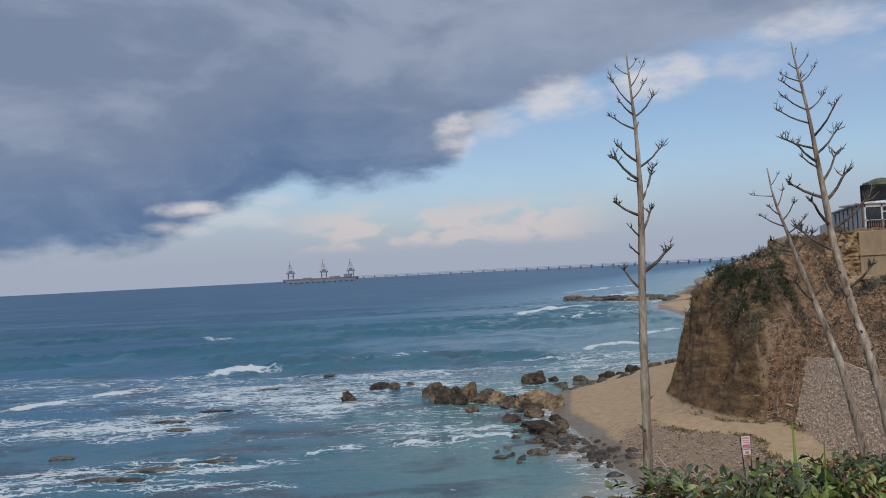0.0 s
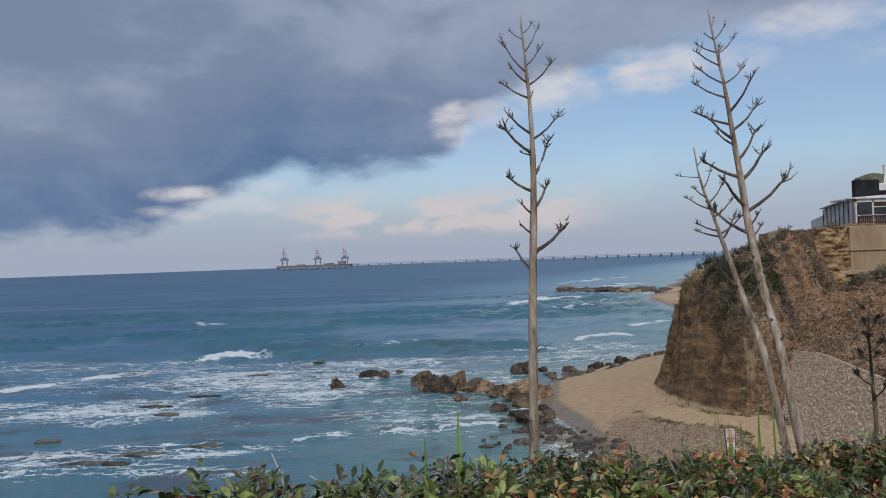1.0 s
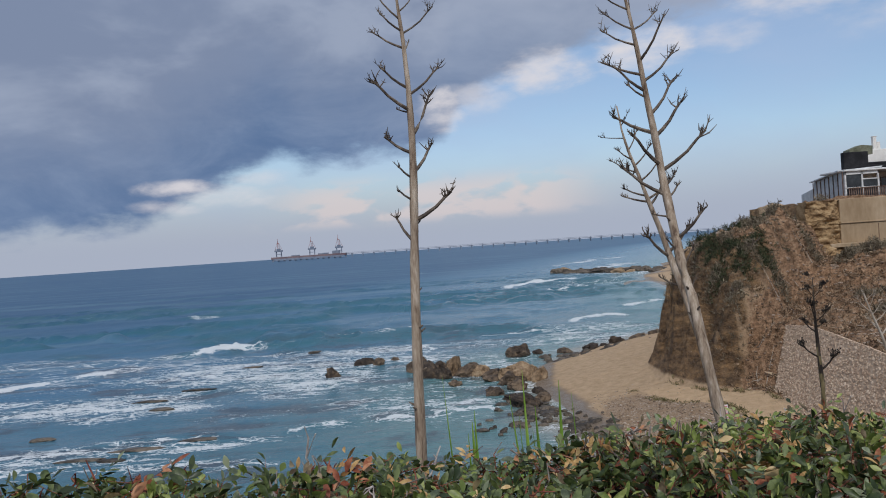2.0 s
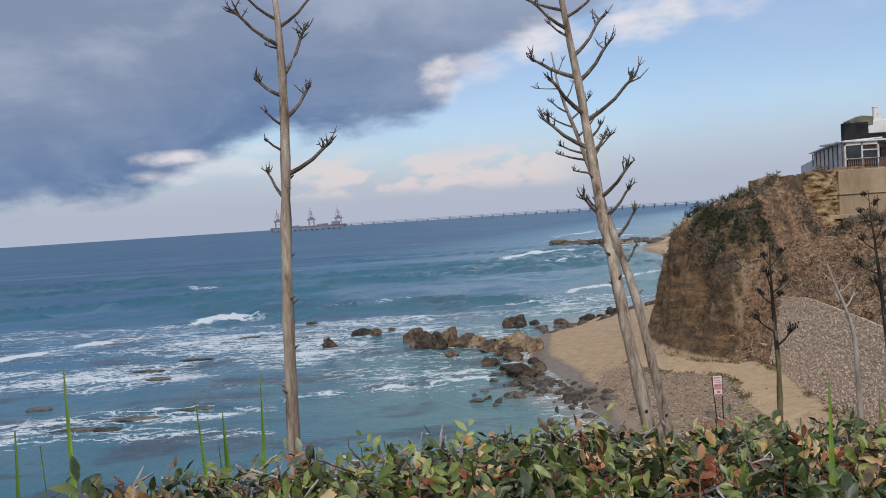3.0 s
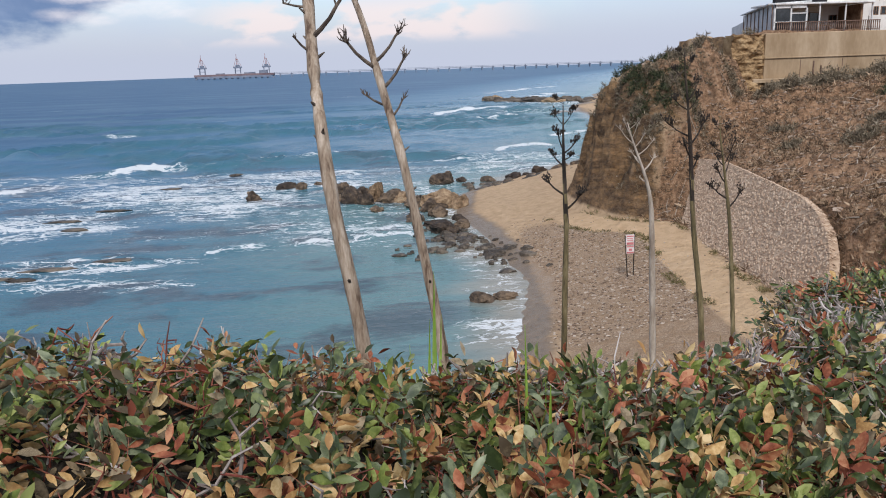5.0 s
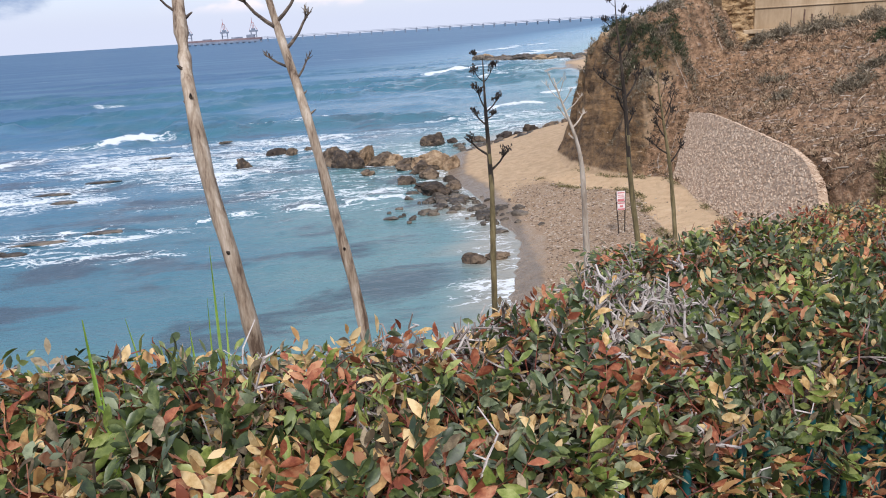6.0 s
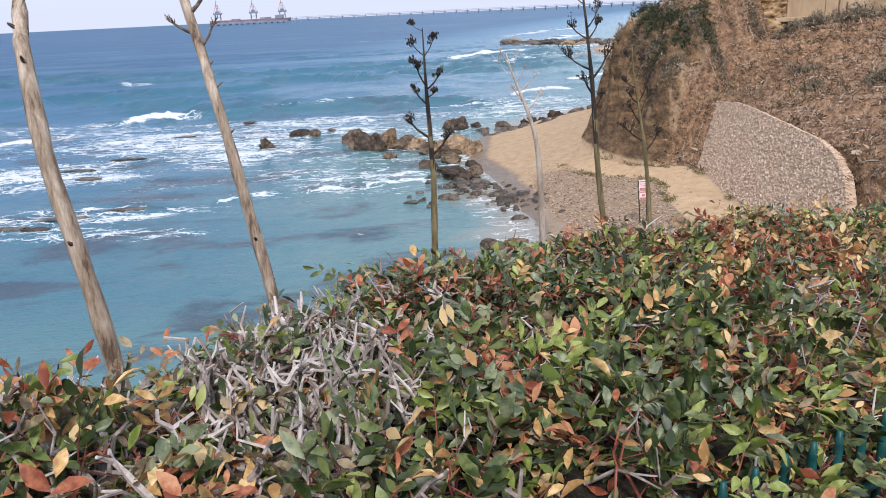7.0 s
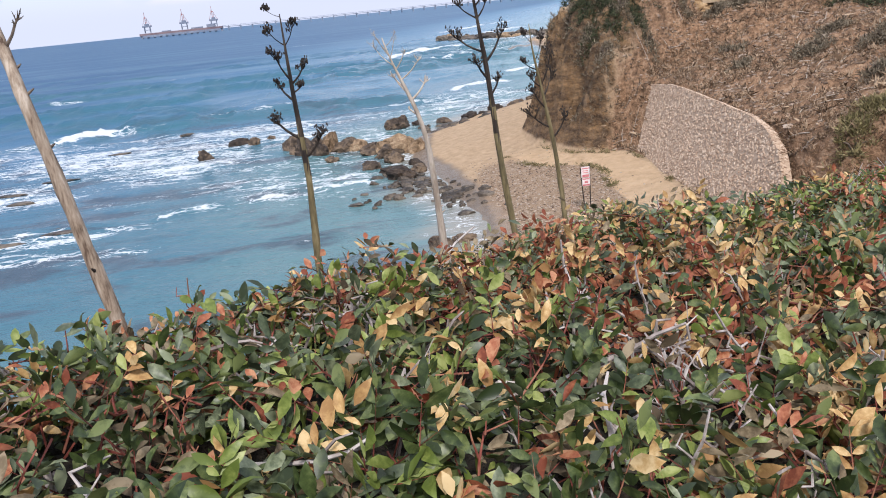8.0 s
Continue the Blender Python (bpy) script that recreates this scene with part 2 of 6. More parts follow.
M_GRASS = material("fresh_grass_blade", three((0.17, 0.30, 0.04), (0.29, 0.46, 0.07), (0.42, 0.58, 0.14)), 9, 0.6, 0.0, island=0.4, transmit=0.3)
# hedge core: shade of the leaf gaps is put into this dark colour
M_CORE = material("hedge_core_painted_shade", three((0.012, 0.010, 0.007), (0.026, 0.021, 0.015), (0.055, 0.045, 0.031)), 40, 0.95, 0.8, 4, bump_dist=0.01)
M_GREYTWIG = material("bleached_hedge_twig", three((0.20, 0.165, 0.145), (0.35, 0.305, 0.275), (0.52, 0.475, 0.44)), 40, 0.8, 0.3, 4, island=0.5, bump_dist=0.001)
M_REDTWIG = material("red_brown_hedge_shoot", three((0.11, 0.03, 0.022), (0.24, 0.065, 0.045), (0.34, 0.15, 0.09)), 40, 0.7, 0.2, 4, island=0.6, bump_dist=0.001)
LEAVES = [
    material("leaf_dark_green", three((0.024, 0.040, 0.011), (0.062, 0.090, 0.025), (0.16, 0.195, 0.065)), 60, 0.42, 0.2, 4, island=0.5, spec=0.5, bump_dist=0.0006, transmit=0.12),
    material("leaf_grey_green", three((0.05, 0.07, 0.036), (0.115, 0.143, 0.075), (0.26, 0.295, 0.17)), 60, 0.45, 0.2, 4, island=0.5, spec=0.5, bump_dist=0.0006, transmit=0.12),
    material("leaf_light_green", three((0.12, 0.165, 0.032), (0.23, 0.285, 0.065), (0.38, 0.42, 0.14)), 60, 0.42, 0.2, 4, island=0.5, spec=0.4, bump_dist=0.0006, transmit=0.2),
    material("leaf_tan", three((0.36, 0.20, 0.075), (0.54, 0.345, 0.135), (0.72, 0.54, 0.28)), 60, 0.6, 0.2, 4, island=0.5, bump_dist=0.0006, transmit=0.15),
    material("leaf_rust", three((0.20, 0.055, 0.028), (0.36, 0.125, 0.06), (0.50, 0.25, 0.13)), 60, 0.6, 0.2, 4, island=0.5, bump_dist=0.0006, transmit=0.12),
    material("leaf_dull_brown", three((0.085, 0.062, 0.036), (0.18, 0.138, 0.08), (0.34, 0.27, 0.17)), 60, 0.7, 0.2, 4, island=0.5, bump_dist=0.0006, transmit=0.1),
]
M_SLOPESTONE = material("slope_stone", three((0.13, 0.09, 0.062), (0.24, 0.175, 0.125), (0.42, 0.335, 0.26)), 2, 0.9, 0.3, 4, island=0.6)
M_SCRUB = material("dry_scrub", three((0.10, 0.066, 0.040), (0.25, 0.168, 0.103), (0.44, 0.325, 0.215)), 1.0, 0.95, 0.0, 5, island=0.7)
M_BUSH = material("dark_green_shrub", three((0.026, 0.034, 0.017), (0.058, 0.07, 0.034), (0.11, 0.12, 0.062)), 1.0, 0.9, 0.0, 5, island=0.6)
M_WEED = material("olive_path_weed", three((0.10, 0.085, 0.035), (0.19, 0.165, 0.07), (0.30, 0.25, 0.13)), 1.0, 0.9, 0.0, 5, island=0.6)
M_BUSHGREY = material("grey_dry_shrub", three((0.10, 0.08, 0.052), (0.20, 0.162, 0.11), (0.33, 0.28, 0.20)), 1.0, 0.9, 0.0, 5, island=0.6)


def ground_material():
    """Sand, shingle, cliff and scrub soil, chosen by the ground's own zones."""
    m = bpy.data.materials.new("ground_earth")
    m.use_nodes = True
    nt = m.node_tree
    N, L = nt.nodes.new, nt.links.new
    p = nt.nodes["Principled BSDF"]
    tc = N("ShaderNodeTexCoord")
    pos = tc.outputs["Object"]

    def noise_at(scale, detail=5, rough=0.6, stretch=None, turn=0.0):
        v = pos
        if turn:
            tn = N("ShaderNodeMapping")
            L(pos, tn.inputs[0])
            set_in(tn, "Rotation", (0, 0, -turn))
            v = tn.outputs[0]
        if stretch:
            mp = N("ShaderNodeMapping")
            L(v, mp.inputs[0])
            set_in(mp, "Scale", stretch)
            v = mp.outputs[0]
        n = N("ShaderNodeTexNoise")
        L(v, n.inputs["Vector"])
        set_in(n, "Scale", scale), set_in(n, "Detail", detail), set_in(n, "Roughness", rough)
        return n.outputs[0]

    def ramp(f, stops):
        r = N("ShaderNodeValToRGB")
        els = r.color_ramp.elements
        while len(els) < len(stops):
            els.new(0.5)
        for e, (q, c) in zip(els, stops):
            e.position, e.color = q, (*c, 1)
        L(f, r.inputs[0])
        return r.outputs[0]

    def mix(f, a, b):
        k = N("ShaderNodeMix")
        k.data_type = "RGBA"
        L(f, k.inputs[0]), L(a, k.inputs[6]), L(b, k.inputs[7])
        return k.outputs[2]

    def zone(name, breakup, lo=0.35, hi=0.65):
        a = N("ShaderNodeAttribute")
        a.attribute_name = name
        s = N("ShaderNodeMath")
        s.operation = "MULTIPLY_ADD"
        L(breakup, s.inputs[0])
        s.inputs[1].default_value = 0.7
        t = N("ShaderNodeMath")
        t.operation = "ADD"
        L(a.outputs["Fac"], t.inputs[0])
        t.inputs[1].default_value = -0.35
        L(t.outputs[0], s.inputs[2])
        k = N("ShaderNodeMapRange")
        k.interpolation_type = "SMOOTHSTEP"
        L(s.outputs[0], k.inputs[0])
        set_in(k, "From Min", lo), set_in(k, "From Max", hi)
        return k.outputs[0]

    n_big, n_mid, n_fine = noise_at(0.25), noise_at(1.3), noise_at(7.0, 6)
    n_grit = noise_at(16.0, 5)
    n_stone = noise_at(11.0, 3, 0.7)
    sand = ramp(n_mid, three((0.48, 0.335, 0.202), (0.58, 0.415, 0.258), (0.67, 0.50, 0.322)))
    wet = ramp(n_mid, three((0.22, 0.168, 0.12), (0.28, 0.215, 0.158), (0.34, 0.265, 0.195)))
    path = ramp(n_mid, three((0.58, 0.40, 0.235), (0.68, 0.485, 0.295), (0.74, 0.55, 0.35)))
    shingle = ramp(n_stone, three((0.27, 0.185, 0.118), (0.43, 0.312, 0.208), (0.58, 0.45, 0.325), 0.34, 0.68))
    shingle = mix(ramp(n_mid, ((0.42, (0, 0, 0)), (0.6, (0.7, 0.7, 0.7)))), shingle, ramp(n_grit, three((0.26, 0.165, 0.09), (0.37, 0.25, 0.15), (0.46, 0.33, 0.21))))
    strata = noise_at(0.6, 9, 0.76, (0.8, 0.8, 2.0))
    cliff = ramp(strata, ((0.34, (0.028, 0.017, 0.010)), (0.44, (0.095, 0.057, 0.030)), (0.52, (0.21, 0.127, 0.062)), (0.61, (0.36, 0.222, 0.108)), (0.73, (0.54, 0.365, 0.195))))
    cliff = mix(ramp(noise_at(3.0, 6, 0.7), ((0.42, (0, 0, 0)), (0.62, (0.6, 0.6, 0.6)))), cliff, ramp(n_grit, three((0.10, 0.07, 0.045), (0.20, 0.14, 0.09), (0.30, 0.22, 0.15))))
    scrub = ramp(noise_at(1.3, 9, 0.8, (1.7, 0.45, 1.5), -0.58), ((0.34, (0.055, 0.034, 0.020)), (0.43, (0.19, 0.112, 0.062)), (0.53, (0.365, 0.22, 0.125)), (0.68, (0.58, 0.405, 0.26))))
    col = mix(zone("wet", n_big, 0.15, 0.85), sand, wet)
    col = mix(zone("shingle", n_mid), col, shingle)
    col = mix(zone("path", n_big, 0.28, 0.7), col, path)
    col = mix(zone("cliff", n_big), col, cliff)
    col = mix(zone("scrub", n_mid), col, scrub)
    L(col, p.inputs["Base Color"])
    soaked = N("ShaderNodeMapRange")
    L(zone("wet", n_big, 0.3, 0.95), soaked.inputs[0])
    set_in(soaked, "To Min", 0.92), set_in(soaked, "To Max", 0.30)
    L(soaked.outputs[0], p.inputs["Roughness"])
    set_in(p, "Specular IOR Level", 0.3)
    b = N("ShaderNodeBump")
    set_in(b, "Strength", 1.0), set_in(b, "Distance", 0.30)
    lumps = N("ShaderNodeMath")
    lumps.operation = "MULTIPLY_ADD"
    L(n_mid, lumps.inputs[0]), L(n_fine, lumps.inputs[2])
    lumps.inputs[1].default_value = 1.6
    L(lumps.outputs[0], b.inputs["Height"]), L(b.outputs[0], p.inputs["Normal"])
    return m


def sea_material():
    """Teal shallows and blue depths under a rippled surface; foam where the surface carries it."""
    m = bpy.data.materials.new("sea_water")
    m.use_nodes = True
    nt = m.node_tree
    N, L = nt.nodes.new, nt.links.new
    p = nt.nodes["Principled BSDF"]
    pos = N("ShaderNodeTexCoord").outputs["Object"]

    def noise_at(scale, detail=4, rough=0.55, stretch=(1, 1, 1), dist=0.0):
        mp, n = N("ShaderNodeMapping"), N("ShaderNodeTexNoise")
        L(pos, mp.inputs[0])
        set_in(mp, "Scale", stretch)
        L(mp.outputs[0], n.inputs["Vector"])
        set_in(n, "Scale", scale), set_in(n, "Detail", detail), set_in(n, "Roughness", rough), set_in(n, "Distortion", dist)
        return n.outputs[0]

    def calc(op, a, b):
        k = N("ShaderNodeMath")
        k.operation = op
        for q, v in enumerate((a, b)):
            if isinstance(v, (int, float)):
                k.inputs[q].default_value = v
            else:
                L(v, k.inputs[q])
        return k.outputs[0]

    def span(v, lo, hi):
        k = N("ShaderNodeMapRange")
        k.interpolation_type = "SMOOTHSTEP"
        L(v, k.inputs[0])
        set_in(k, "From Min", lo), set_in(k, "From Max", hi)
        return k.outputs[0]

    def mix(f, a, b):
        k = N("ShaderNodeMix")
        k.data_type = "RGBA"
        for sock, v in ((k.inputs[0], f), (k.inputs[6], a), (k.inputs[7], b)):
            if isinstance(v, tuple):
                sock.default_value = (*v, 1)
            elif isinstance(v, (int, float)):
                sock.default_value = v
            else:
                L(v, sock)
        return k.outputs[2]

    def attr(name):
        a = N("ShaderNodeAttribute")
        a.attribute_name = name
        return a.outputs["Fac"]

    depth, foam = attr("depth"), attr("foam")
    patch = noise_at(0.05, 5, 0.6, (0.6, 1.6, 1))
    d2 = calc("ADD", depth, calc("MULTIPLY", calc("SUBTRACT", patch, 0.5), 0.35))
    col = mix(span(d2, 0.0, 0.09), (0.27, 0.265, 0.225), (0.098, 0.203, 0.215))
    col = mix(span(d2, 0.15, 0.42), col, (0.049, 0.15, 0.20))
    col = mix(span(d2, 0.40, 0.75), col, (0.043, 0.146, 0.255))
    col = mix(span(d2, 0.7, 1.0), col, (0.023, 0.090, 0.185))
    # pale bands on the farther water: sky reflection painted into the colour
    reflection_streak = calc("MULTIPLY", span(noise_at(0.022, 6, 0.62, (0.32, 2.4, 1), 0.3), 0.44, 0.68), span(d2, 0.35, 0.6))
    col = mix(calc("MULTIPLY", reflection_streak, 0.7), col, (0.095, 0.195, 0.275))
    # swell fronts: their shading goes into the water colour here
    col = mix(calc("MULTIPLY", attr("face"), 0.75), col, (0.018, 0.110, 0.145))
    reef = calc("MULTIPLY", span(noise_at(0.11, 5, 0.6, (0.7, 1.5, 1), 0.4), 0.51, 0.62), attr("reef"))
    col = mix(calc("MULTIPLY", reef, 0.75), col, (0.042, 0.055, 0.075))
    # lacy foam: thin where the foam is weak, closed where it is strong
    warp, swirl = N("ShaderNodeTexNoise"), N("ShaderNodeVectorMath")
    L(pos, warp.inputs["Vector"])
    set_in(warp, "Scale", 0.45), set_in(warp, "Detail", 4)
    swirl.operation = "MULTIPLY_ADD"
    L(warp.outputs["Color"], swirl.inputs[0]), L(pos, swirl.inputs[2])
    swirl.inputs[1].default_value = (4.5, 2.6, 0.0)

    def lace(scale, width):
        mp, v = N("ShaderNodeMapping"), N("ShaderNodeTexVoronoi")
        v.feature = "DISTANCE_TO_EDGE"
        L(swirl.outputs[0], mp.inputs[0])
        set_in(mp, "Scale", (0.5, 1.25, 0.0)), set_in(v, "Scale", scale)
        L(mp.outputs[0], v.inputs["Vector"])
        return span(v.outputs["Distance"], width, 0.0)

    cover = calc("ADD", calc("MULTIPLY", lace(0.5, 0.20), 0.22), calc("MULTIPLY", lace(1.5, 0.25), 0.24))
    cover = calc("ADD", cover, calc("MULTIPLY", lace(4.0, 0.3), 0.19))
    cover = calc("ADD", cover, calc("MULTIPLY", noise_at(2.6, 4, 0.7, (0.6, 1.5, 1), 0.4), 0.28))
    cover = calc("ADD", cover, calc("MULTIPLY", noise_at(0.15, 5, 0.65, (0.5, 1.7, 1), 0.8), 0.95))
    f = span(calc("ADD", foam, calc("SUBTRACT", cover, 1.56)), -0.01, 0.17)
    col = mix(calc("MULTIPLY", f, 0.92), col, (0.66, 0.70, 0.72))
    L(col, p.inputs["Base Color"])
    rough = N("ShaderNodeMapRange")
    L(f, rough.inputs[0])
    L(calc("ADD", 0.16, calc("MULTIPLY", span(depth, 0.4, 0.95), 0.26)), rough.inputs["To Min"])
    set_in(rough, "To Max", 0.9)
    L(rough.outputs[0], p.inputs["Roughness"])
    set_in(p, "IOR", 1.33), set_in(p, "Specular IOR Level", 0.48)
    b = N("ShaderNodeBump")
    set_in(b, "Distance", 0.30)
    L(calc("SUBTRACT", 0.62, calc("MULTIPLY", span(depth, 0.4, 0.95), 0.44)), b.inputs["Strength"])
    h = calc("ADD", noise_at(0.8, 5, 0.6, (0.5, 1.5, 1)), calc("MULTIPLY", noise_at(0.12, 3, 0.5, (0.4, 1.6, 1)), 2.0))
    h = calc("ADD", h, calc("MULTIPLY", noise_at(3.2, 3, 0.6, (0.5, 1.3, 1)), 0.35))
    L(h, b.inputs["Height"]), L(b.outputs[0], p.inputs["Normal"])
    return m


M_GROUND, M_SEA = ground_material(), sea_material()

# ---------------------------------------------------------------- mesh helpers
def mesh_from(name, verts, faces, mats, index=None, smooth=False):
    """A mesh of triangles (or quads) from arrays."""
    me = bpy.data.meshes.new(name)
    v, f = np.asarray(verts, np.float32), np.asarray(faces, np.int32)
    k = f.shape[1]
    me.vertices.add(len(v))
    me.vertices.foreach_set("co", v.ravel())
    me.loops.add(f.size)
    me.loops.foreach_set("vertex_index", f.ravel())
    me.polygons.add(len(f))
    me.polygons.foreach_set("loop_start", np.arange(0, f.size, k, dtype=np.int32))
    if index is not None:
        me.polygons.foreach_set("material_index", np.asarray(index, np.int32))
    for m in mats if isinstance(mats, (list, tuple)) else [mats]:
        me.materials.append(m)
    me.polygons.foreach_set("use_smooth", np.full(len(f), smooth))
    me.update(calc_edges=True)
    return me


def thing(name, label, category, at=(0, 0, 0), group="", kind=""):
    ob = new(name)
    ob.location = at
    return tagged(ob, label, category, group, kind)


def part(name, data, parent, label="", kind=""):
    """Hangs a mesh (or a bmesh with its material) under a thing, in the thing's own coordinates."""
    ob = new(name, data)
    ob.parent = parent
    return tagged(ob, label, kind=kind)


def boxes(name, spans, mat, bevel=0.0):
    """One mesh of boxes, each (x0, y0, z0, x1, y1, z1), with softened edges."""
    bm = bmesh.new()
    for x0, y0, z0, x1, y1, z1 in spans:
        c = Matrix.Translation(((x0 + x1) / 2, (y0 + y1) / 2, (z0 + z1) / 2)) @ Matrix.Diagonal((abs(x1 - x0), abs(y1 - y0), abs(z1 - z0), 1))
        bmesh.ops.create_cube(bm, size=1, matrix=c)
    if bevel:
        bmesh.ops.bevel(bm, geom=bm.edges[:], offset=bevel, segments=1, affect="EDGES")
    me = bpy.data.meshes.new(name)
    bm.to_mesh(me)
    bm.free()
    me.materials.append(mat)
    return me


def tube(points, radii, sides=6, cap=True):
    """A tapering tube along points: vertices and triangles."""
    P, R = np.asarray(points, float), np.asarray(radii, float)
    d = np.gradient(P, axis=0)
    d /= np.linalg.norm(d, axis=1, keepdims=True) + 1e-9
    ref = np.where(np.abs(d[:, 2:3]) > 0.9, [[1.0, 0, 0]], [[0, 0, 1.0]])
    u = np.cross(d, ref)
    u /= np.linalg.norm(u, axis=1, keepdims=True) + 1e-9
    w = np.cross(d, u)
    a = np.arange(sides) * 2 * np.pi / sides
    v = (P[:, None] + R[:, None, None] * (np.cos(a)[None, :, None] * u[:, None] + np.sin(a)[None, :, None] * w[:, None])).reshape(-1, 3)
    f = []
    for i in range(len(P) - 1):
        for j in range(sides):
            q, r = i * sides + j, i * sides + (j + 1) % sides
            f += [(q, r, r + sides), (q, r + sides, q + sides)]
    if cap:
        n = len(v)
        v = np.vstack([v, P[:1], P[-1:]])
        e = (len(P) - 1) * sides
        for j in range(sides):
            f += [((j + 1) % sides, j, n), (e + j, e + (j + 1) % sides, n + 1)]
    return v, np.array(f)


def joined(pieces):
    """Stacks (vertices, triangles) pairs into one."""
    vs, fs, n = [], [], 0
    for v, f in pieces:
        vs.append(v), fs.append(f + n)
        n += len(v)
    return np.vstack(vs), np.vstack(fs)


def vnoise(x, y, seed=0):
    """Smooth value noise on the plane, -1 to 1."""
    xi, yi = np.floor(x).astype(np.int64), np.floor(y).astype(np.int64)
    fx, fy = x - xi, y - yi
    fx, fy = fx * fx * (3 - 2 * fx), fy * fy * (3 - 2 * fy)

    def h(a, b):
        n = (a * 374761393 + b * 668265263 + seed * 974711) & 0x7FFFFFFF
        n = ((n ^ (n >> 13)) * 1274126177) & 0x7FFFFFFF
        return ((n ^ (n >> 16)) & 0xFFFF) / 32767.5 - 1

    return (h(xi, yi) * (1 - fx) + h(xi + 1, yi) * fx) * (1 - fy) + (h(xi, yi + 1) * (1 - fx) + h(xi + 1, yi + 1) * fx) * fy


def fbm(x, y, seed=0, octaves=4):
    return sum(vnoise(x * 2**k, y * 2**k, seed + k) / 2**k for k in range(octaves))


def sstep(v, lo, hi):
    t = np.clip((v - lo) / (hi - lo), 0, 1)
    return t * t * (3 - 2 * t)


# ---------------------------------------------------------------- ground
TOE = np.array([(17, -40), (18, 10), (19.3, 28), (20.5, 37), (22.2, 46), (22.2, 50), (19.8, 53.5), (18.5, 59), (19, 65), (21.5, 70), (29, 77), (44, 92), (63, 140), (71, 215), (80, 245), (114, 330), (260, 700), (900, 2000), (2500, 5000)], float)
SHORE_Y = np.array([-60, 5, 20, 30, 37, 44, 50, 59, 66, 77, 84, 92, 110, 140, 215, 250, 330, 700, 2000, 5000], float)
SHORE_X = np.array([-2, 0, 4, 7.5, 9.3, 11.3, 11, 10.8, 9.8, 11.5, 16, 24, 40, 52, 62, 76, 112, 262, 890, 2480], float)


def inland(x, y):
    """Signed distance from the foot of the cliffs, positive on the land side."""
    best, side = np.full(x.shape, 1e9), np.zeros(x.shape)
    for (ax, ay), (bx, by) in zip(TOE[:-1], TOE[1:]):
        dx, dy = bx - ax, by - ay
        t = np.clip(((x - ax) * dx + (y - ay) * dy) / (dx * dx + dy * dy), 0, 1)
        d = np.hypot(x - ax - t * dx, y - ay - t * dy)
        c = dy * (x - ax) - dx * (y - ay)
        better = d < best
        best, side = np.where(better, d, best), np.where(better, np.sign(c), side)
    return best * np.where(side == 0, 1, side)


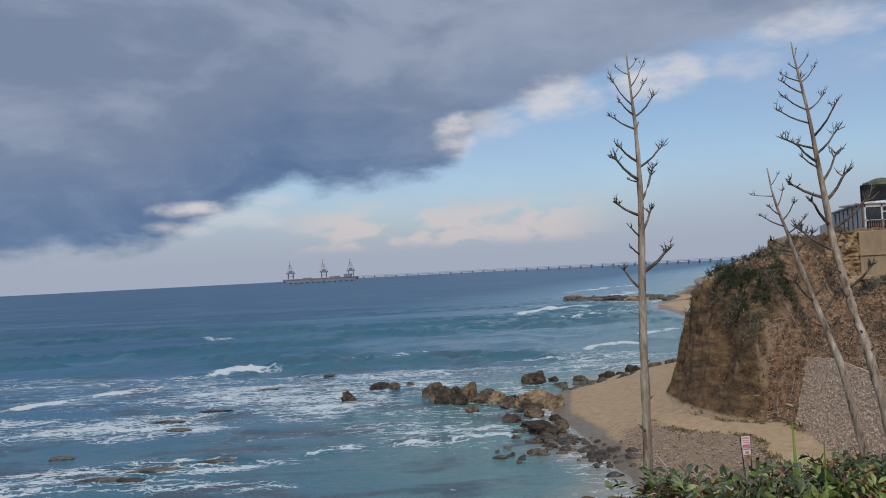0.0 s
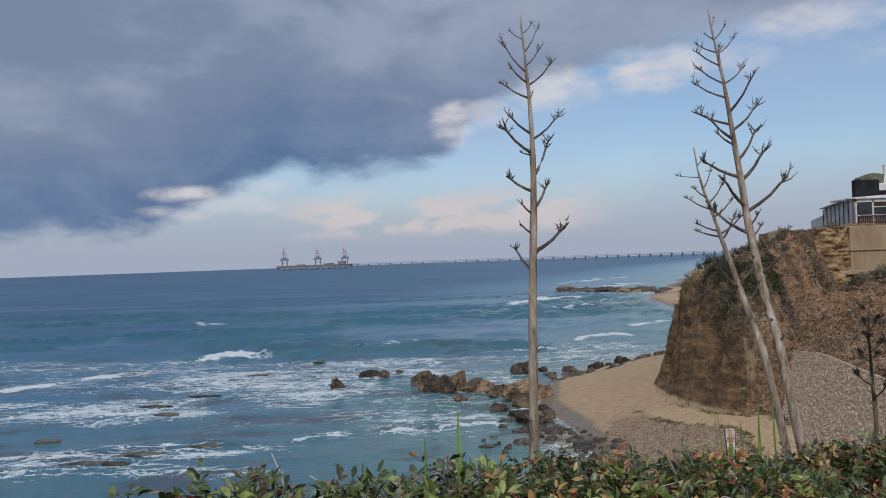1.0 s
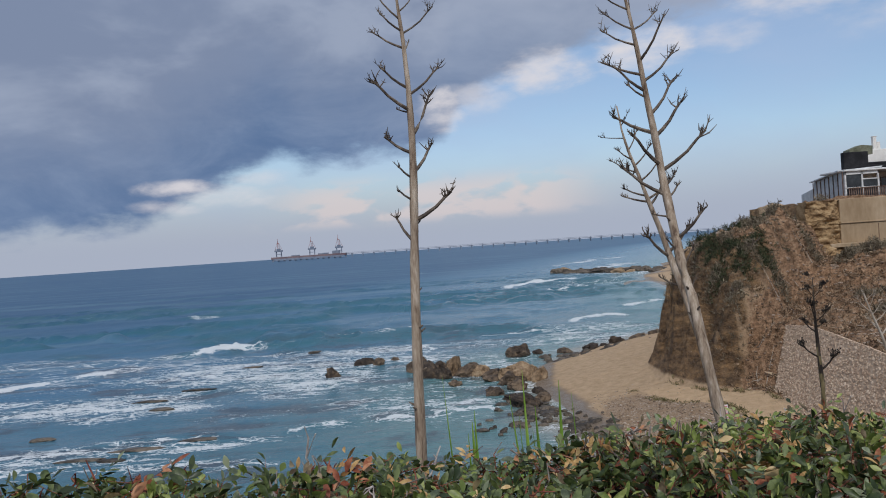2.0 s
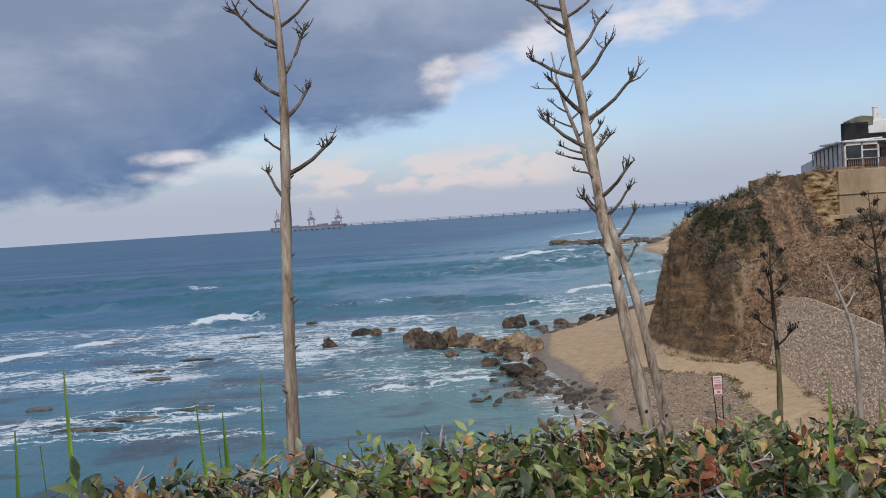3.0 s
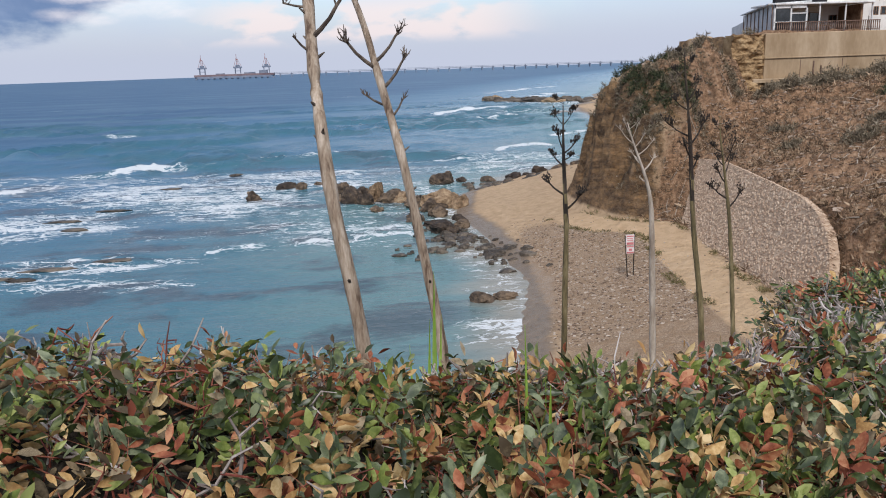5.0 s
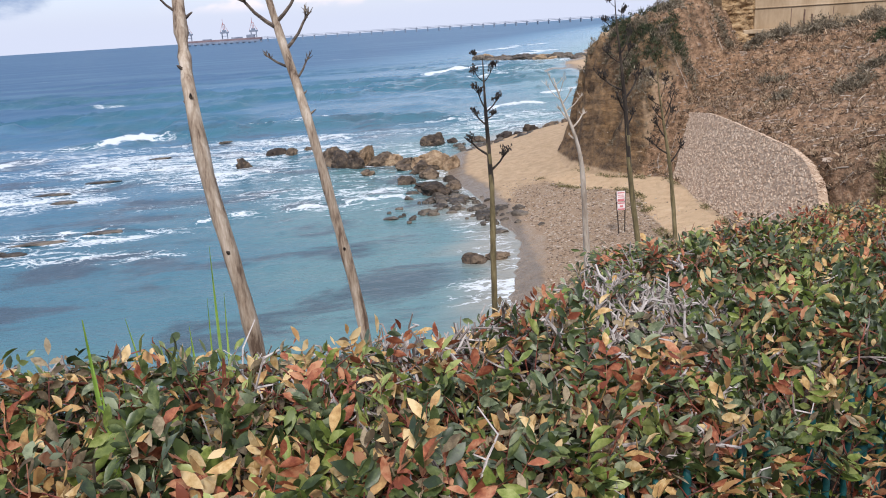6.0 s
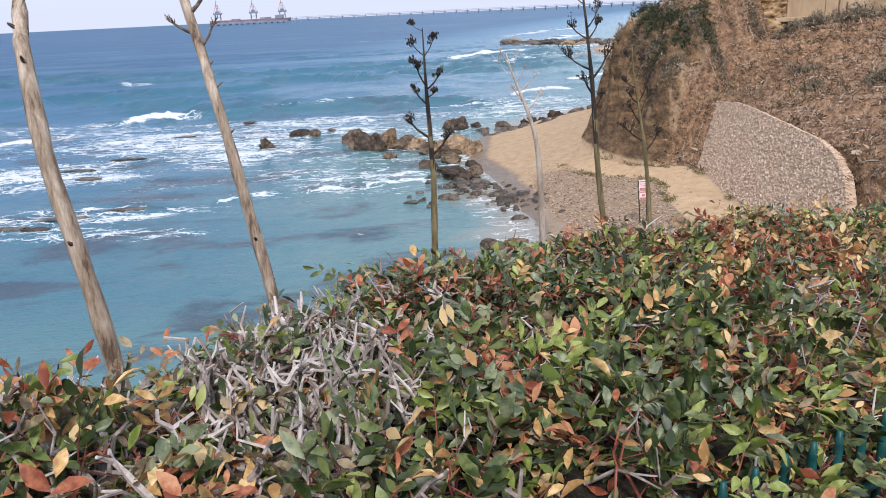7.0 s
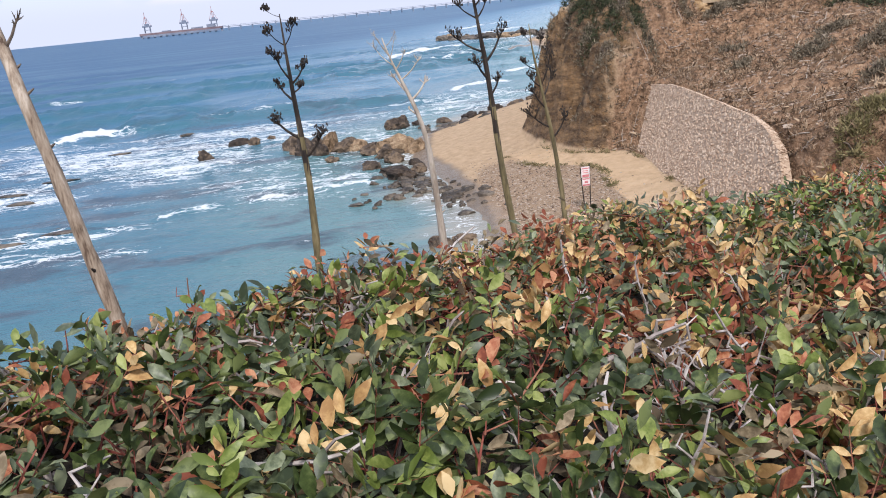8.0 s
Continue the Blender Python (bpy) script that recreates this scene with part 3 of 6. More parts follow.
def ground_height(x, y):
    """Height of the ground and its zones."""
    s = inland(x, y)
    xw = np.interp(y, SHORE_Y, SHORE_X)
    beach = np.minimum((x - xw) * 0.17, 1.75 + 0.02 * (x - xw))
    beach = np.where(beach < 0, np.maximum(beach * 0.55, -4.0), beach)
    beach = beach + 0.05 * fbm(x * 0.5, y * 0.5, 3) * (beach > 0.1)
    rough = fbm(x * 0.16, y * 0.16, 11)
    rough2 = fbm(x * 0.7, y * 0.7, 21, 3)
    rough3 = fbm(x * 2.1, y * 2.1, 27, 3)
    gully = np.abs(vnoise(x * 0.33 + y * 0.1, y * 0.30, 33))
    s2 = s + (1.1 * rough + 0.8 * rough2 + 0.42 * rough3 - 2.4 * (0.35 - gully) * (gully < 0.35)) * sstep(s, 0.2, 2.0)
    # cliff under the house and the scrub slope in front of it meet on a slanting line
    cut = ((y - 51) * 15 - (x - 21) * 16) / math.hypot(15, 16)
    w = sstep(cut, -1.2, 1.4) * sstep(y, 49, 52)
    gap = s2 * (1 + 0.10 * vnoise(y * 0.35, x * 0 + 3, 5))
    steep = np.interp(gap, [0, 0.8, 1.6, 3.6, 6.2, 9, 12, 15, 17, 60], [1.4, 3.0, 4.6, 8.0, 10.8, 12.0, 12.7, 13.7, 14.1, 14.1])
    bluffy = sstep(y, 56, 62)
    steep = steep * (1 - bluffy) + bluffy * np.interp(gap, [0, 0.8, 1.8, 2.7, 3.8, 7.2, 10.8, 14, 17, 60], [1.4, 3.0, 5.8, 8.6, 10.5, 11.8, 12.7, 13.7, 14.2, 14.2])
    headland = sstep(y, 78, 110)
    steep = steep * (1 - headland) + np.interp(s2, [0, 3, 8, 30, 80], [0.6, 2.6, 4.2, 6, 9]) * headland
    bank = sstep(y, 27, 31) * sstep(y, 54, 51)
    s3 = s2 * (1 - bank) + (s + 0.35 * rough * sstep(s, 3.5, 7)) * bank
    slope = np.interp(s3, [0, 0.6, 2.75, 3.3, 9, 14, 18, 23, 60], [1.4, 1.5, 5.7, 6.0, 7.5, 8.9, 9.8, 10.5, 11.0])
    land = slope * (1 - w) + steep * w
    land = np.where((y > 67.0) & (x > 37.3) & (x < 56) & ((x < 52.5) | (y > 70.5)) & (y < 130), np.maximum(land, 14.38), land)
    z = np.where(s > 0, np.maximum(land, beach) + (0.20 * rough2 + 0.25 * rough + 0.13 * rough3) * sstep(s, 0.5, 3) * (1 - bank * sstep(s, 5.0, 3.2)), beach)
    # the bluff with the promenade
    lane = 11.28 - 0.145 * np.clip(x - 1.74, -3.5, 2.4)
    across = (y - 0.9) * 0.86 - (x - 1.74) * 0.51
    fall = across - 0.7
    bluff = np.where(fall < 0, lane, lane - fall * 0.7 + 0.3 * vnoise(x * 0.6, y * 0.6, 9) * sstep(fall, 0, 1))
    z = np.where(y < 40, np.maximum(z, np.maximum(bluff, -4)), z)
    z = np.where((across < 0.5) & (s < 4), lane, z)
    onbluff = (y < 24) & (bluff > beach + 0.05)
    cliff = np.clip(sstep(s, -0.1, 0.5) * w + sstep(s, -0.1, 0.5) * sstep(y, 60, 80), 0, 1)
    cliff = np.clip(cliff - 0.55 * sstep(rough + 0.5 * rough2, 0.0, 0.7) * (z > 4), 0, 1)
    scrub = np.clip(sstep(s, 0.0, 0.5) * (1 - w) + 0.75 * sstep(s, 3, 6) * w * sstep(rough + 0.5 * rough2, -0.2, 0.5) + onbluff, 0, 1)
    shingle = 0.9 * sstep(x - 0.12 * (y - 40), 10.0, 12.2) * sstep(y, 60, 54) * sstep(s, -2.5, -3.1) * (s < 0)
    path = sstep(np.abs(s + 1.35 + 0.25 * rough), 1.6, 1.0) * sstep(y, 62, 52) * (s < 0.2)
    wet = sstep(beach, 0.42, 0.12)
    return z, dict(cliff=cliff, scrub=scrub, shingle=shingle, path=path, wet=wet)


def grid_lines(lo, hi, step, far_lo, far_hi, growth=1.22):
    mid = np.arange(lo, hi + step / 2, step)
    out, g = [], step
    v = hi
    while v < far_hi:
        g *= growth
        v += g
        out.append(min(v, far_hi))
    low, g, v = [], step, lo
    while v > far_lo:
        g *= growth
        v -= g
        low.append(max(v, far_lo))
    return np.array(low[::-1] + mid.tolist() + out)


def build_ground():
    gx, gy = grid_lines(6, 56, 0.2, -3900, 3900), grid_lines(22, 82, 0.2, -3900, 3900)
    X, Y = np.meshgrid(gx, gy)
    x, y = X.ravel(), Y.ravel()
    z, zones = ground_height(x, y)
    nx, ny = len(gx), len(gy)
    i = (np.arange(ny - 1)[:, None] * nx + np.arange(nx - 1)[None]).ravel()
    me = mesh_from("ground", np.stack([x, y, z], 1), np.stack([i, i + 1, i + nx + 1, i + nx], 1), M_GROUND, smooth=True)
    for k, v in zones.items():
        me.attributes.new(k, "FLOAT", "POINT").data.foreach_set("value", v.astype(np.float32))
    tagged(new("ground", me), "sandy beach, eroded brown cliffs and scrub slopes", "ground", kind="structure")


def height_at(x, y):
    return float(ground_height(np.array([float(x)]), np.array([float(y)]))[0][0])


# breakers: start, end, width, strength of the crest, reach of the foam left behind it
BREAKERS = [
    ((-30, 106), (-17, 118), 1.6, 1.0, 16), ((-17, 118), (-4, 117), 1.2, 0.9, 12), ((-2, 119), (7, 121), 1.0, 0.9, 6),
    ((8, 108), (18, 109), 1.0, 0.85, 6), ((22, 119), (33, 121), 1.3, 1.0, 8), ((-46, 85), (-33, 98), 1.5, 1.0, 22),
    ((-58, 76), (-46, 84), 1.4, 0.9, 18), ((24, 219), (52, 243), 2.4, 1.0, 10), ((54, 262), (92, 330), 3.0, 1.0, 14),
    ((30, 180), (46, 196), 1.6, 0.8, 8), ((36, 137), (46, 143), 1.2, 0.85, 8), ((-26, 54), (-14, 57.5), 0.8, 0.7, 7),
    ((-10, 57), (-5, 58.5), 0.6, 0.7, 4), ((-3, 59), (7, 59.5), 0.6, 0.75, 4), ((0, 45.5), (3, 46.5), 0.4, 0.7, 2), ((60, 350), (110, 420), 3.0, 0.9, 12),
]
WASHES = [(-27, 52, 14, 5, 0.55), (-14, 49.5, 8, 2.6, 0.5), (-21, 88, 15, 9, 0.62), (-28, 72, 14, 7, 0.6), (-10, 80, 11, 9, 0.58), (-8, 98, 16, 8, 0.58), (-16, 56, 10, 2.6, 0.55), (1, 62, 7, 3.5, 0.55), (9, 100, 10, 6, 0.5), (20, 98, 12, 7, 0.5), (24, 108, 12, 9, 0.52), (-45, 70, 16, 9, 0.55), (70, 260, 25, 30, 0.5), (48, 215, 16, 20, 0.42)]


def build_sea():
    rows, turns = 640, 600
    r = 18 * (3950 / 18) ** (np.arange(rows) / (rows - 1))
    a = np.radians(np.linspace(-100, 62, turns))
    R, A = np.meshgrid(r, a, indexing="ij")
    x, y = (1.5 + R * np.sin(A)).ravel(), (R * np.cos(A)).ravel()
    d = np.hypot(x, y)
    foam, lift = np.zeros_like(x), np.zeros_like(x)
    wob = fbm(x * 0.09, y * 0.09, 31)
    torn = vnoise(x * 0.22, y * 0.16, 57) + 0.6 * vnoise(x * 0.6, y * 0.5, 58)
    for (ax, ay), (bx, by), wide, power, reach in BREAKERS:
        dx, dy = bx - ax, by - ay
        n = math.hypot(dx, dy)
        t = ((x - ax) * dx + (y - ay) * dy) / n**2
        c = (dx * (y - ay) - dy * (x - ax)) / n + wob * wide * 1.3 - 1.2 * wide * (1 - (2 * t - 1) ** 2)
        along = sstep(t, -0.12, 0.1) * sstep(t, 1.12, 0.88)
        crest = np.exp(-((c / wide) ** 2)) * along * (0.55 + 0.45 * sstep(torn, -0.5, 0.2))
        tail = np.where(c < 0, np.exp(c / reach * 1.6), 0) * along
        foam = np.maximum(foam, np.maximum(crest * power * 1.25, tail * power * 0.58))
        lift += 0.2 * wide**0.5 * np.exp(-(((c - 0.8 * wide) / (1.3 * wide)) ** 2)) * along
    for wx, wy, rx, ry, power in WASHES:
        q = ((x - wx + 3 * wob) / rx) ** 2 + ((y - wy + 3 * wob) / ry) ** 2
        foam = np.maximum(foam, (power + 0.05) * sstep(q, 1.7, 0.15))
    gap = np.interp(y, SHORE_Y, SHORE_X) - x
    wash = sstep(np.abs(gap + 0.25 + 1.1 * wob), 1.0, 0.1) * (y < 75)
    foam = np.maximum(foam, 0.62 * wash)
    foam = np.maximum(foam, 0.50 * sstep(gap, 6.5, 1.5) * sstep(gap, -1, 0.5) * sstep(y, 30, 36) * (y < 75))
    # spent foam drifting over the reef
    drift = sstep(y + 0.25 * x, 46, 60) * sstep(y + 0.3 * x, 112, 92) * sstep(gap, 0.5, 4)
    foam = np.maximum(foam, (0.42 + 0.20 * fbm(x * 0.05, y * 0.09, 63)) * drift)
    caps = sstep(vnoise(x * 0.018, y * 0.05, 77) + 0.5 * vnoise(x * 0.06, y * 0.15, 78), 1.02, 1.25) * sstep(d, 120, 200) * sstep(d, 1200, 500)
    foam = np.maximum(foam, 0.6 * caps)
    phase = (y * 0.95 - x * 0.30) * 2 * math.pi / 27 + 3.2 * wob
    crest_line = 1 - 2 * np.abs(np.sin(phase / 2)) ** 1.0
    height = (0.12 + 0.55 * sstep(d, 330, 170)) * sstep(d, 88, 125) * (0.25 + 0.9 * sstep(fbm(x * 0.020, y * 0.035, 88), -0.35, 0.45))
    swell = height * crest_line + 0.07 * fbm(x * 0.22, y * 0.35, 41) * sstep(d, 260, 90)
    # front of each swell, whose shading is painted in as darker teal
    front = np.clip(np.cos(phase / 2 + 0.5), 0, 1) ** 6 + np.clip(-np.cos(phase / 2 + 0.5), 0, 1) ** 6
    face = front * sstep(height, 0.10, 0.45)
    z = (swell + lift) * sstep(gap, -0.5, 6) * sstep(d, 1500, 500) + 0.02 * fbm(x * 0.9, y * 1.4, 51, 2)
    depth = sstep(np.log(np.maximum(d, 8)), math.log(9), math.log(420))
    depth = np.minimum(depth, np.clip(gap / 24, 0, 1) * 0.45 + np.clip((gap - 10) / 240, 0, 1))
    reef = sstep(d, 150, 90) * sstep(gap, 1, 5)
    i = (np.arange(rows - 1)[:, None] * turns + np.arange(turns - 1)[None]).ravel()
    me = mesh_from("sea", np.stack([x, y, z], 1), np.stack([i, i + turns, i + turns + 1, i + 1], 1), M_SEA, smooth=True)
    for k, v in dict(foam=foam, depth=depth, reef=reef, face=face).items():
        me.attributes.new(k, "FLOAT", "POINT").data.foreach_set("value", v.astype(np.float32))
    tagged(new("sea", me), "teal to deep blue sea with white breakers and foam", "sea", kind="structure")


build_ground()
build_sea()

# ---------------------------------------------------------------- rocks
def rock_mesh(name, size, mat, seed, detail=3, flat=0.0):
    rnd = random.Random(seed)
    bm = bmesh.new()
    bmesh.ops.create_icosphere(bm, subdivisions=detail, radius=1)
    off = Vector((rnd.uniform(0, 90), rnd.uniform(0, 90), rnd.uniform(0, 90)))
    cuts = [(Vector((rnd.gauss(0, 1), rnd.gauss(0, 1), rnd.gauss(0.3, 0.8))).normalized(), rnd.uniform(0.55, 0.95)) for _ in range(9)]
    for v in bm.verts:
        p = v.co.copy()
        k = 1 + 0.42 * noise.noise(p * 1.1 + off) + 0.22 * noise.noise(p * 2.7 + off) + 0.11 * noise.noise(p * 6 + off)
        cell = noise.cell(p * 1.7 + off * 0.3) * 0.10
        p = p * (k + cell)
        for n, reach in cuts:
            p -= n * max(0.0, p.dot(n) - reach) * 0.85
        p += p.normalized() * (0.07 * noise.noise(p * 9 + off) + 0.05 * noise.noise(p * 17 + off))
        p += Vector((noise.noise(p * 3.1 + off), noise.noise(p * 3.1 + off * 2), noise.noise(p * 3.1 - off))) * 0.10
        p.z = min(p.z, 1.5 - flat * 0.9)
        v.co = Vector((p.x * size[0], p.y * size[1], p.z * size[2]))
    me = bpy.data.meshes.new(name)
    bm.to_mesh(me)
    bm.free()
    me.materials.append(mat)
    return me


def build_rocks():
    big = [  # x, y, width, depth, height, tan?
        (-9, 80.5, 0.9, 0.8, 0.95, 0), (-6.3, 87.5, 1.6, 1.1, 0.9, 0), (-4.7, 86.5, 0.8, 0.8, 0.8, 0), (-2.9, 89.0, 0.6, 0.5, 0.5, 0),
        (-0.7, 80.5, 1.7, 1.3, 1.6, 0), (0.9, 76.5, 1.8, 1.4, 1.6, 0), (3.0, 76.2, 1.2, 1.1, 1.9, 1), (4.4, 75.6, 1.7, 1.2, 1.1, 0),
        (5.7, 75.0, 1.2, 1.0, 1.2, 1), (9.0, 71.2, 2.5, 1.6, 1.8, 1), (8.0, 69.8, 2.0, 1.1, 0.9, 0), (10.9, 85.5, 2.3, 1.3, 1.2, 0),
        (3.1, 70.5, 1.0, 0.8, 0.45, 0), (6.2, 64.8, 1.1, 0.9, 0.75, 0), (8.4, 66.6, 1.2, 1.0, 0.85, 0), (8.0, 59.8, 1.5, 1.1, 1.0, 0),
        (9.6, 61.2, 0.9, 0.8, 0.65, 0), (16.0, 85.8, 1.0, 0.8, 0.6, 0), (18.5, 84.0, 1.3, 1.0, 0.85, 0), (22.2, 87.3, 1.4, 1.0, 0.95, 0),
        (24.4, 86.4, 1.3, 1.1, 1.0, 0), (26.2, 85.5, 1.5, 1.2, 1.0, 0), (17.6, 80.5, 1.8, 0.8, 0.32, 0), (21.8, 83.4, 1.3, 0.7, 0.4, 0),
        (1.9, 78.2, 1.3, 1.0, 1.1, 0), (2.2, 74.6, 1.1, 0.9, 0.9, 0), (5.0, 77.0, 1.3, 1.0, 1.0, 0), (6.9, 74.2, 1.3, 1.0, 0.8, 0), (6.6, 71.6, 1.1, 0.8, 0.55, 0), (10.6, 70.2, 1.2, 1.0, 1.2, 1),
        (-0.2, 77.6, 1.0, 0.8, 0.8, 0), (9.8, 64.2, 0.9, 0.7, 0.6, 0), (7.4, 62.4, 0.8, 0.7, 0.5, 0), (8.0, 41.2, 0.85, 0.7, 0.6, 0), (9.3, 41.4, 0.8, 0.6, 0.35, 0), (20.3, 85.5, 0.8, 0.6, 0.6, 0), (13.0, 86.2, 0.8, 0.6, 0.5, 0),
    ]
    for i, (x, y, w, d, h, tan) in enumerate(big):
        me = rock_mesh("boulder", (w * 0.9, d * 0.9, h * 0.92), M_TANROCK if tan else M_ROCK, 100 + i, 4)
        ob = new("boulder", me)
        ob.location, ob.rotation_euler[2] = (x, y, max(0.05, height_at(x, y) * 0.6)), 0.37 * i
        tagged(ob, "rounded tan sandstone boulder in the shore wash" if tan else "dark brown weathered boulder in the shore wash", "rock", "shore boulders")
    rnd = random.Random(5)
    for i in range(190):
        t = rnd.random()
        u = rnd.random()
        x, y = 7.6 + 4.0 * u + rnd.gauss(0, 0.9), 60.5 - 11.0 * u + rnd.gauss(0, 1.4)
        if i % 7 == 1:
            x, y = rnd.uniform(3.5, 8.5), rnd.uniform(51, 58)
        if i % 4 == 0:
            x, y = 12 + 13 * rnd.random(), 79 + 6 * rnd.random()
        w = 0.13 + 0.42 * rnd.random() ** 1.7
        me = rock_mesh("reef_rock", (w * 1.25, w * 0.95, 0.13 + 0.6 * w * t), M_REEF, 300 + i, 2, 0.5)
        ob = new("reef_rock", me)
        ob.location = (x, y, max(0.04, height_at(x, y) * 0.9))
        tagged(ob, "low flat wet dark reef rock at the waterline", "rock", "reef rocks")
    for i, (x, y) in enumerate([(-28.7, 59.8), (-22.6, 52.5), (-25.1, 73.0), (-13.8, 101.5), (-19.6, 91.1), (-22.3, 77.9), (-5.3, 122.1), (-15.8, 56.0), (-19.5, 54.4), (-19.5, 91.1), (-16.4, 57.4), (-22.7, 68.8), (-20.3, 51.8)]):
        me = rock_mesh("reef_ledge", (rnd.uniform(0.9, 1.9), rnd.uniform(0.35, 0.7), rnd.uniform(0.16, 0.26)), M_REEF, 700 + i, 3, 0.9)
        ob = new("reef_ledge", me)
        ob.location = (x, y, 0.02)
        tagged(ob, "low dark reef ledge awash in the surf", "rock", "reef ledges")
    for i in range(64):
        u = rnd.random()
        x, y = 50 + 30 * u + rnd.uniform(-3, 3), 285 - 40 * u + rnd.uniform(-9, 9)
        w = rnd.uniform(0.9, 2.6)
        me = rock_mesh("far_reef_rock", (w * 1.4, w * 0.9, rnd.uniform(0.6, 1.7)), M_TANROCK if i % 5 == 0 else M_REEF, 500 + i, 3, 0.4)
        ob = new("far_reef_rock", me)
        ob.location = (x, y, 0.1)
        tagged(ob, "distant brown reef rock ringed with surf", "rock", "far reef rocks")


def scatter(template_v, template_f, at, turn, size):
    """Copies of a small template: arrays of vertices and triangles."""
    n, k = len(at), len(template_v)
    v = np.einsum("nij,kj->nki", turn, template_v) * size[:, None, :] if size.ndim == 2 else np.einsum("nij,kj->nki", turn, template_v) * size[:, None, None]
    v = v + at[:, None, :]
    f = template_f[None] + (np.arange(n) * k)[:, None, None]
    return v.reshape(-1, 3), f.reshape(-1, template_f.shape[1])


def random_turns(n, rng, tilt=math.pi):
    a, b, c = rng.uniform(0, 2 * math.pi, n), rng.uniform(-tilt, tilt, n), rng.uniform(0, 2 * math.pi, n)
    za = np.stack([np.cos(a), -np.sin(a), 0 * a, np.sin(a), np.cos(a), 0 * a, 0 * a, 0 * a, 0 * a + 1], 1).reshape(-1, 3, 3)
    xb = np.stack([0 * b + 1, 0 * b, 0 * b, 0 * b, np.cos(b), -np.sin(b), 0 * b, np.sin(b), np.cos(b)], 1).reshape(-1, 3, 3)
    zc = np.stack([np.cos(c), -np.sin(c), 0 * c, np.sin(c), np.cos(c), 0 * c, 0 * c, 0 * c, 0 * c + 1], 1).reshape(-1, 3, 3)
    return za @ xb @ zc


def pebble_template(seed=0):
    bm = bmesh.new()
    bmesh.ops.create_icosphere(bm, subdivisions=1, radius=1)
    rng = np.random.default_rng(seed)
    v = np.array([p.co[:] for p in bm.verts]) * rng.uniform(0.75, 1.2, (len(bm.verts), 1))
    f = np.array([[q.index for q in p.verts] for p in bm.faces])
    bm.free()
    return v, f


def build_pebbles():
    rng = np.random.default_rng(7)
    x, y = rng.uniform(9, 21, 26000), rng.uniform(32, 60, 26000)
    z, zones = ground_height(x, y)
    keep = (zones["shingle"] + 0.02 > rng.random(26000)) & (z > 0.25)
    x, y, z = x[keep][:13000], y[keep][:13000], z[keep][:13000]
    n = len(x)
    size = 0.013 + 0.06 * rng.random(n) ** 3.5
    sz = np.stack([size * rng.uniform(0.9, 1.6, n), size, size * rng.uniform(0.4, 0.8, n)], 1)
    v, f = scatter(*pebble_template(), np.stack([x, y, z + 0.01], 1), random_turns(n, rng, 0.4), sz)
    tagged(new("beach_pebbles", mesh_from("beach_pebbles", v, f, M_PEBBLE)), "grey and tan pebbles strewn over the upper beach", "pebbles", kind="stuff")


build_rocks()
build_pebbles()

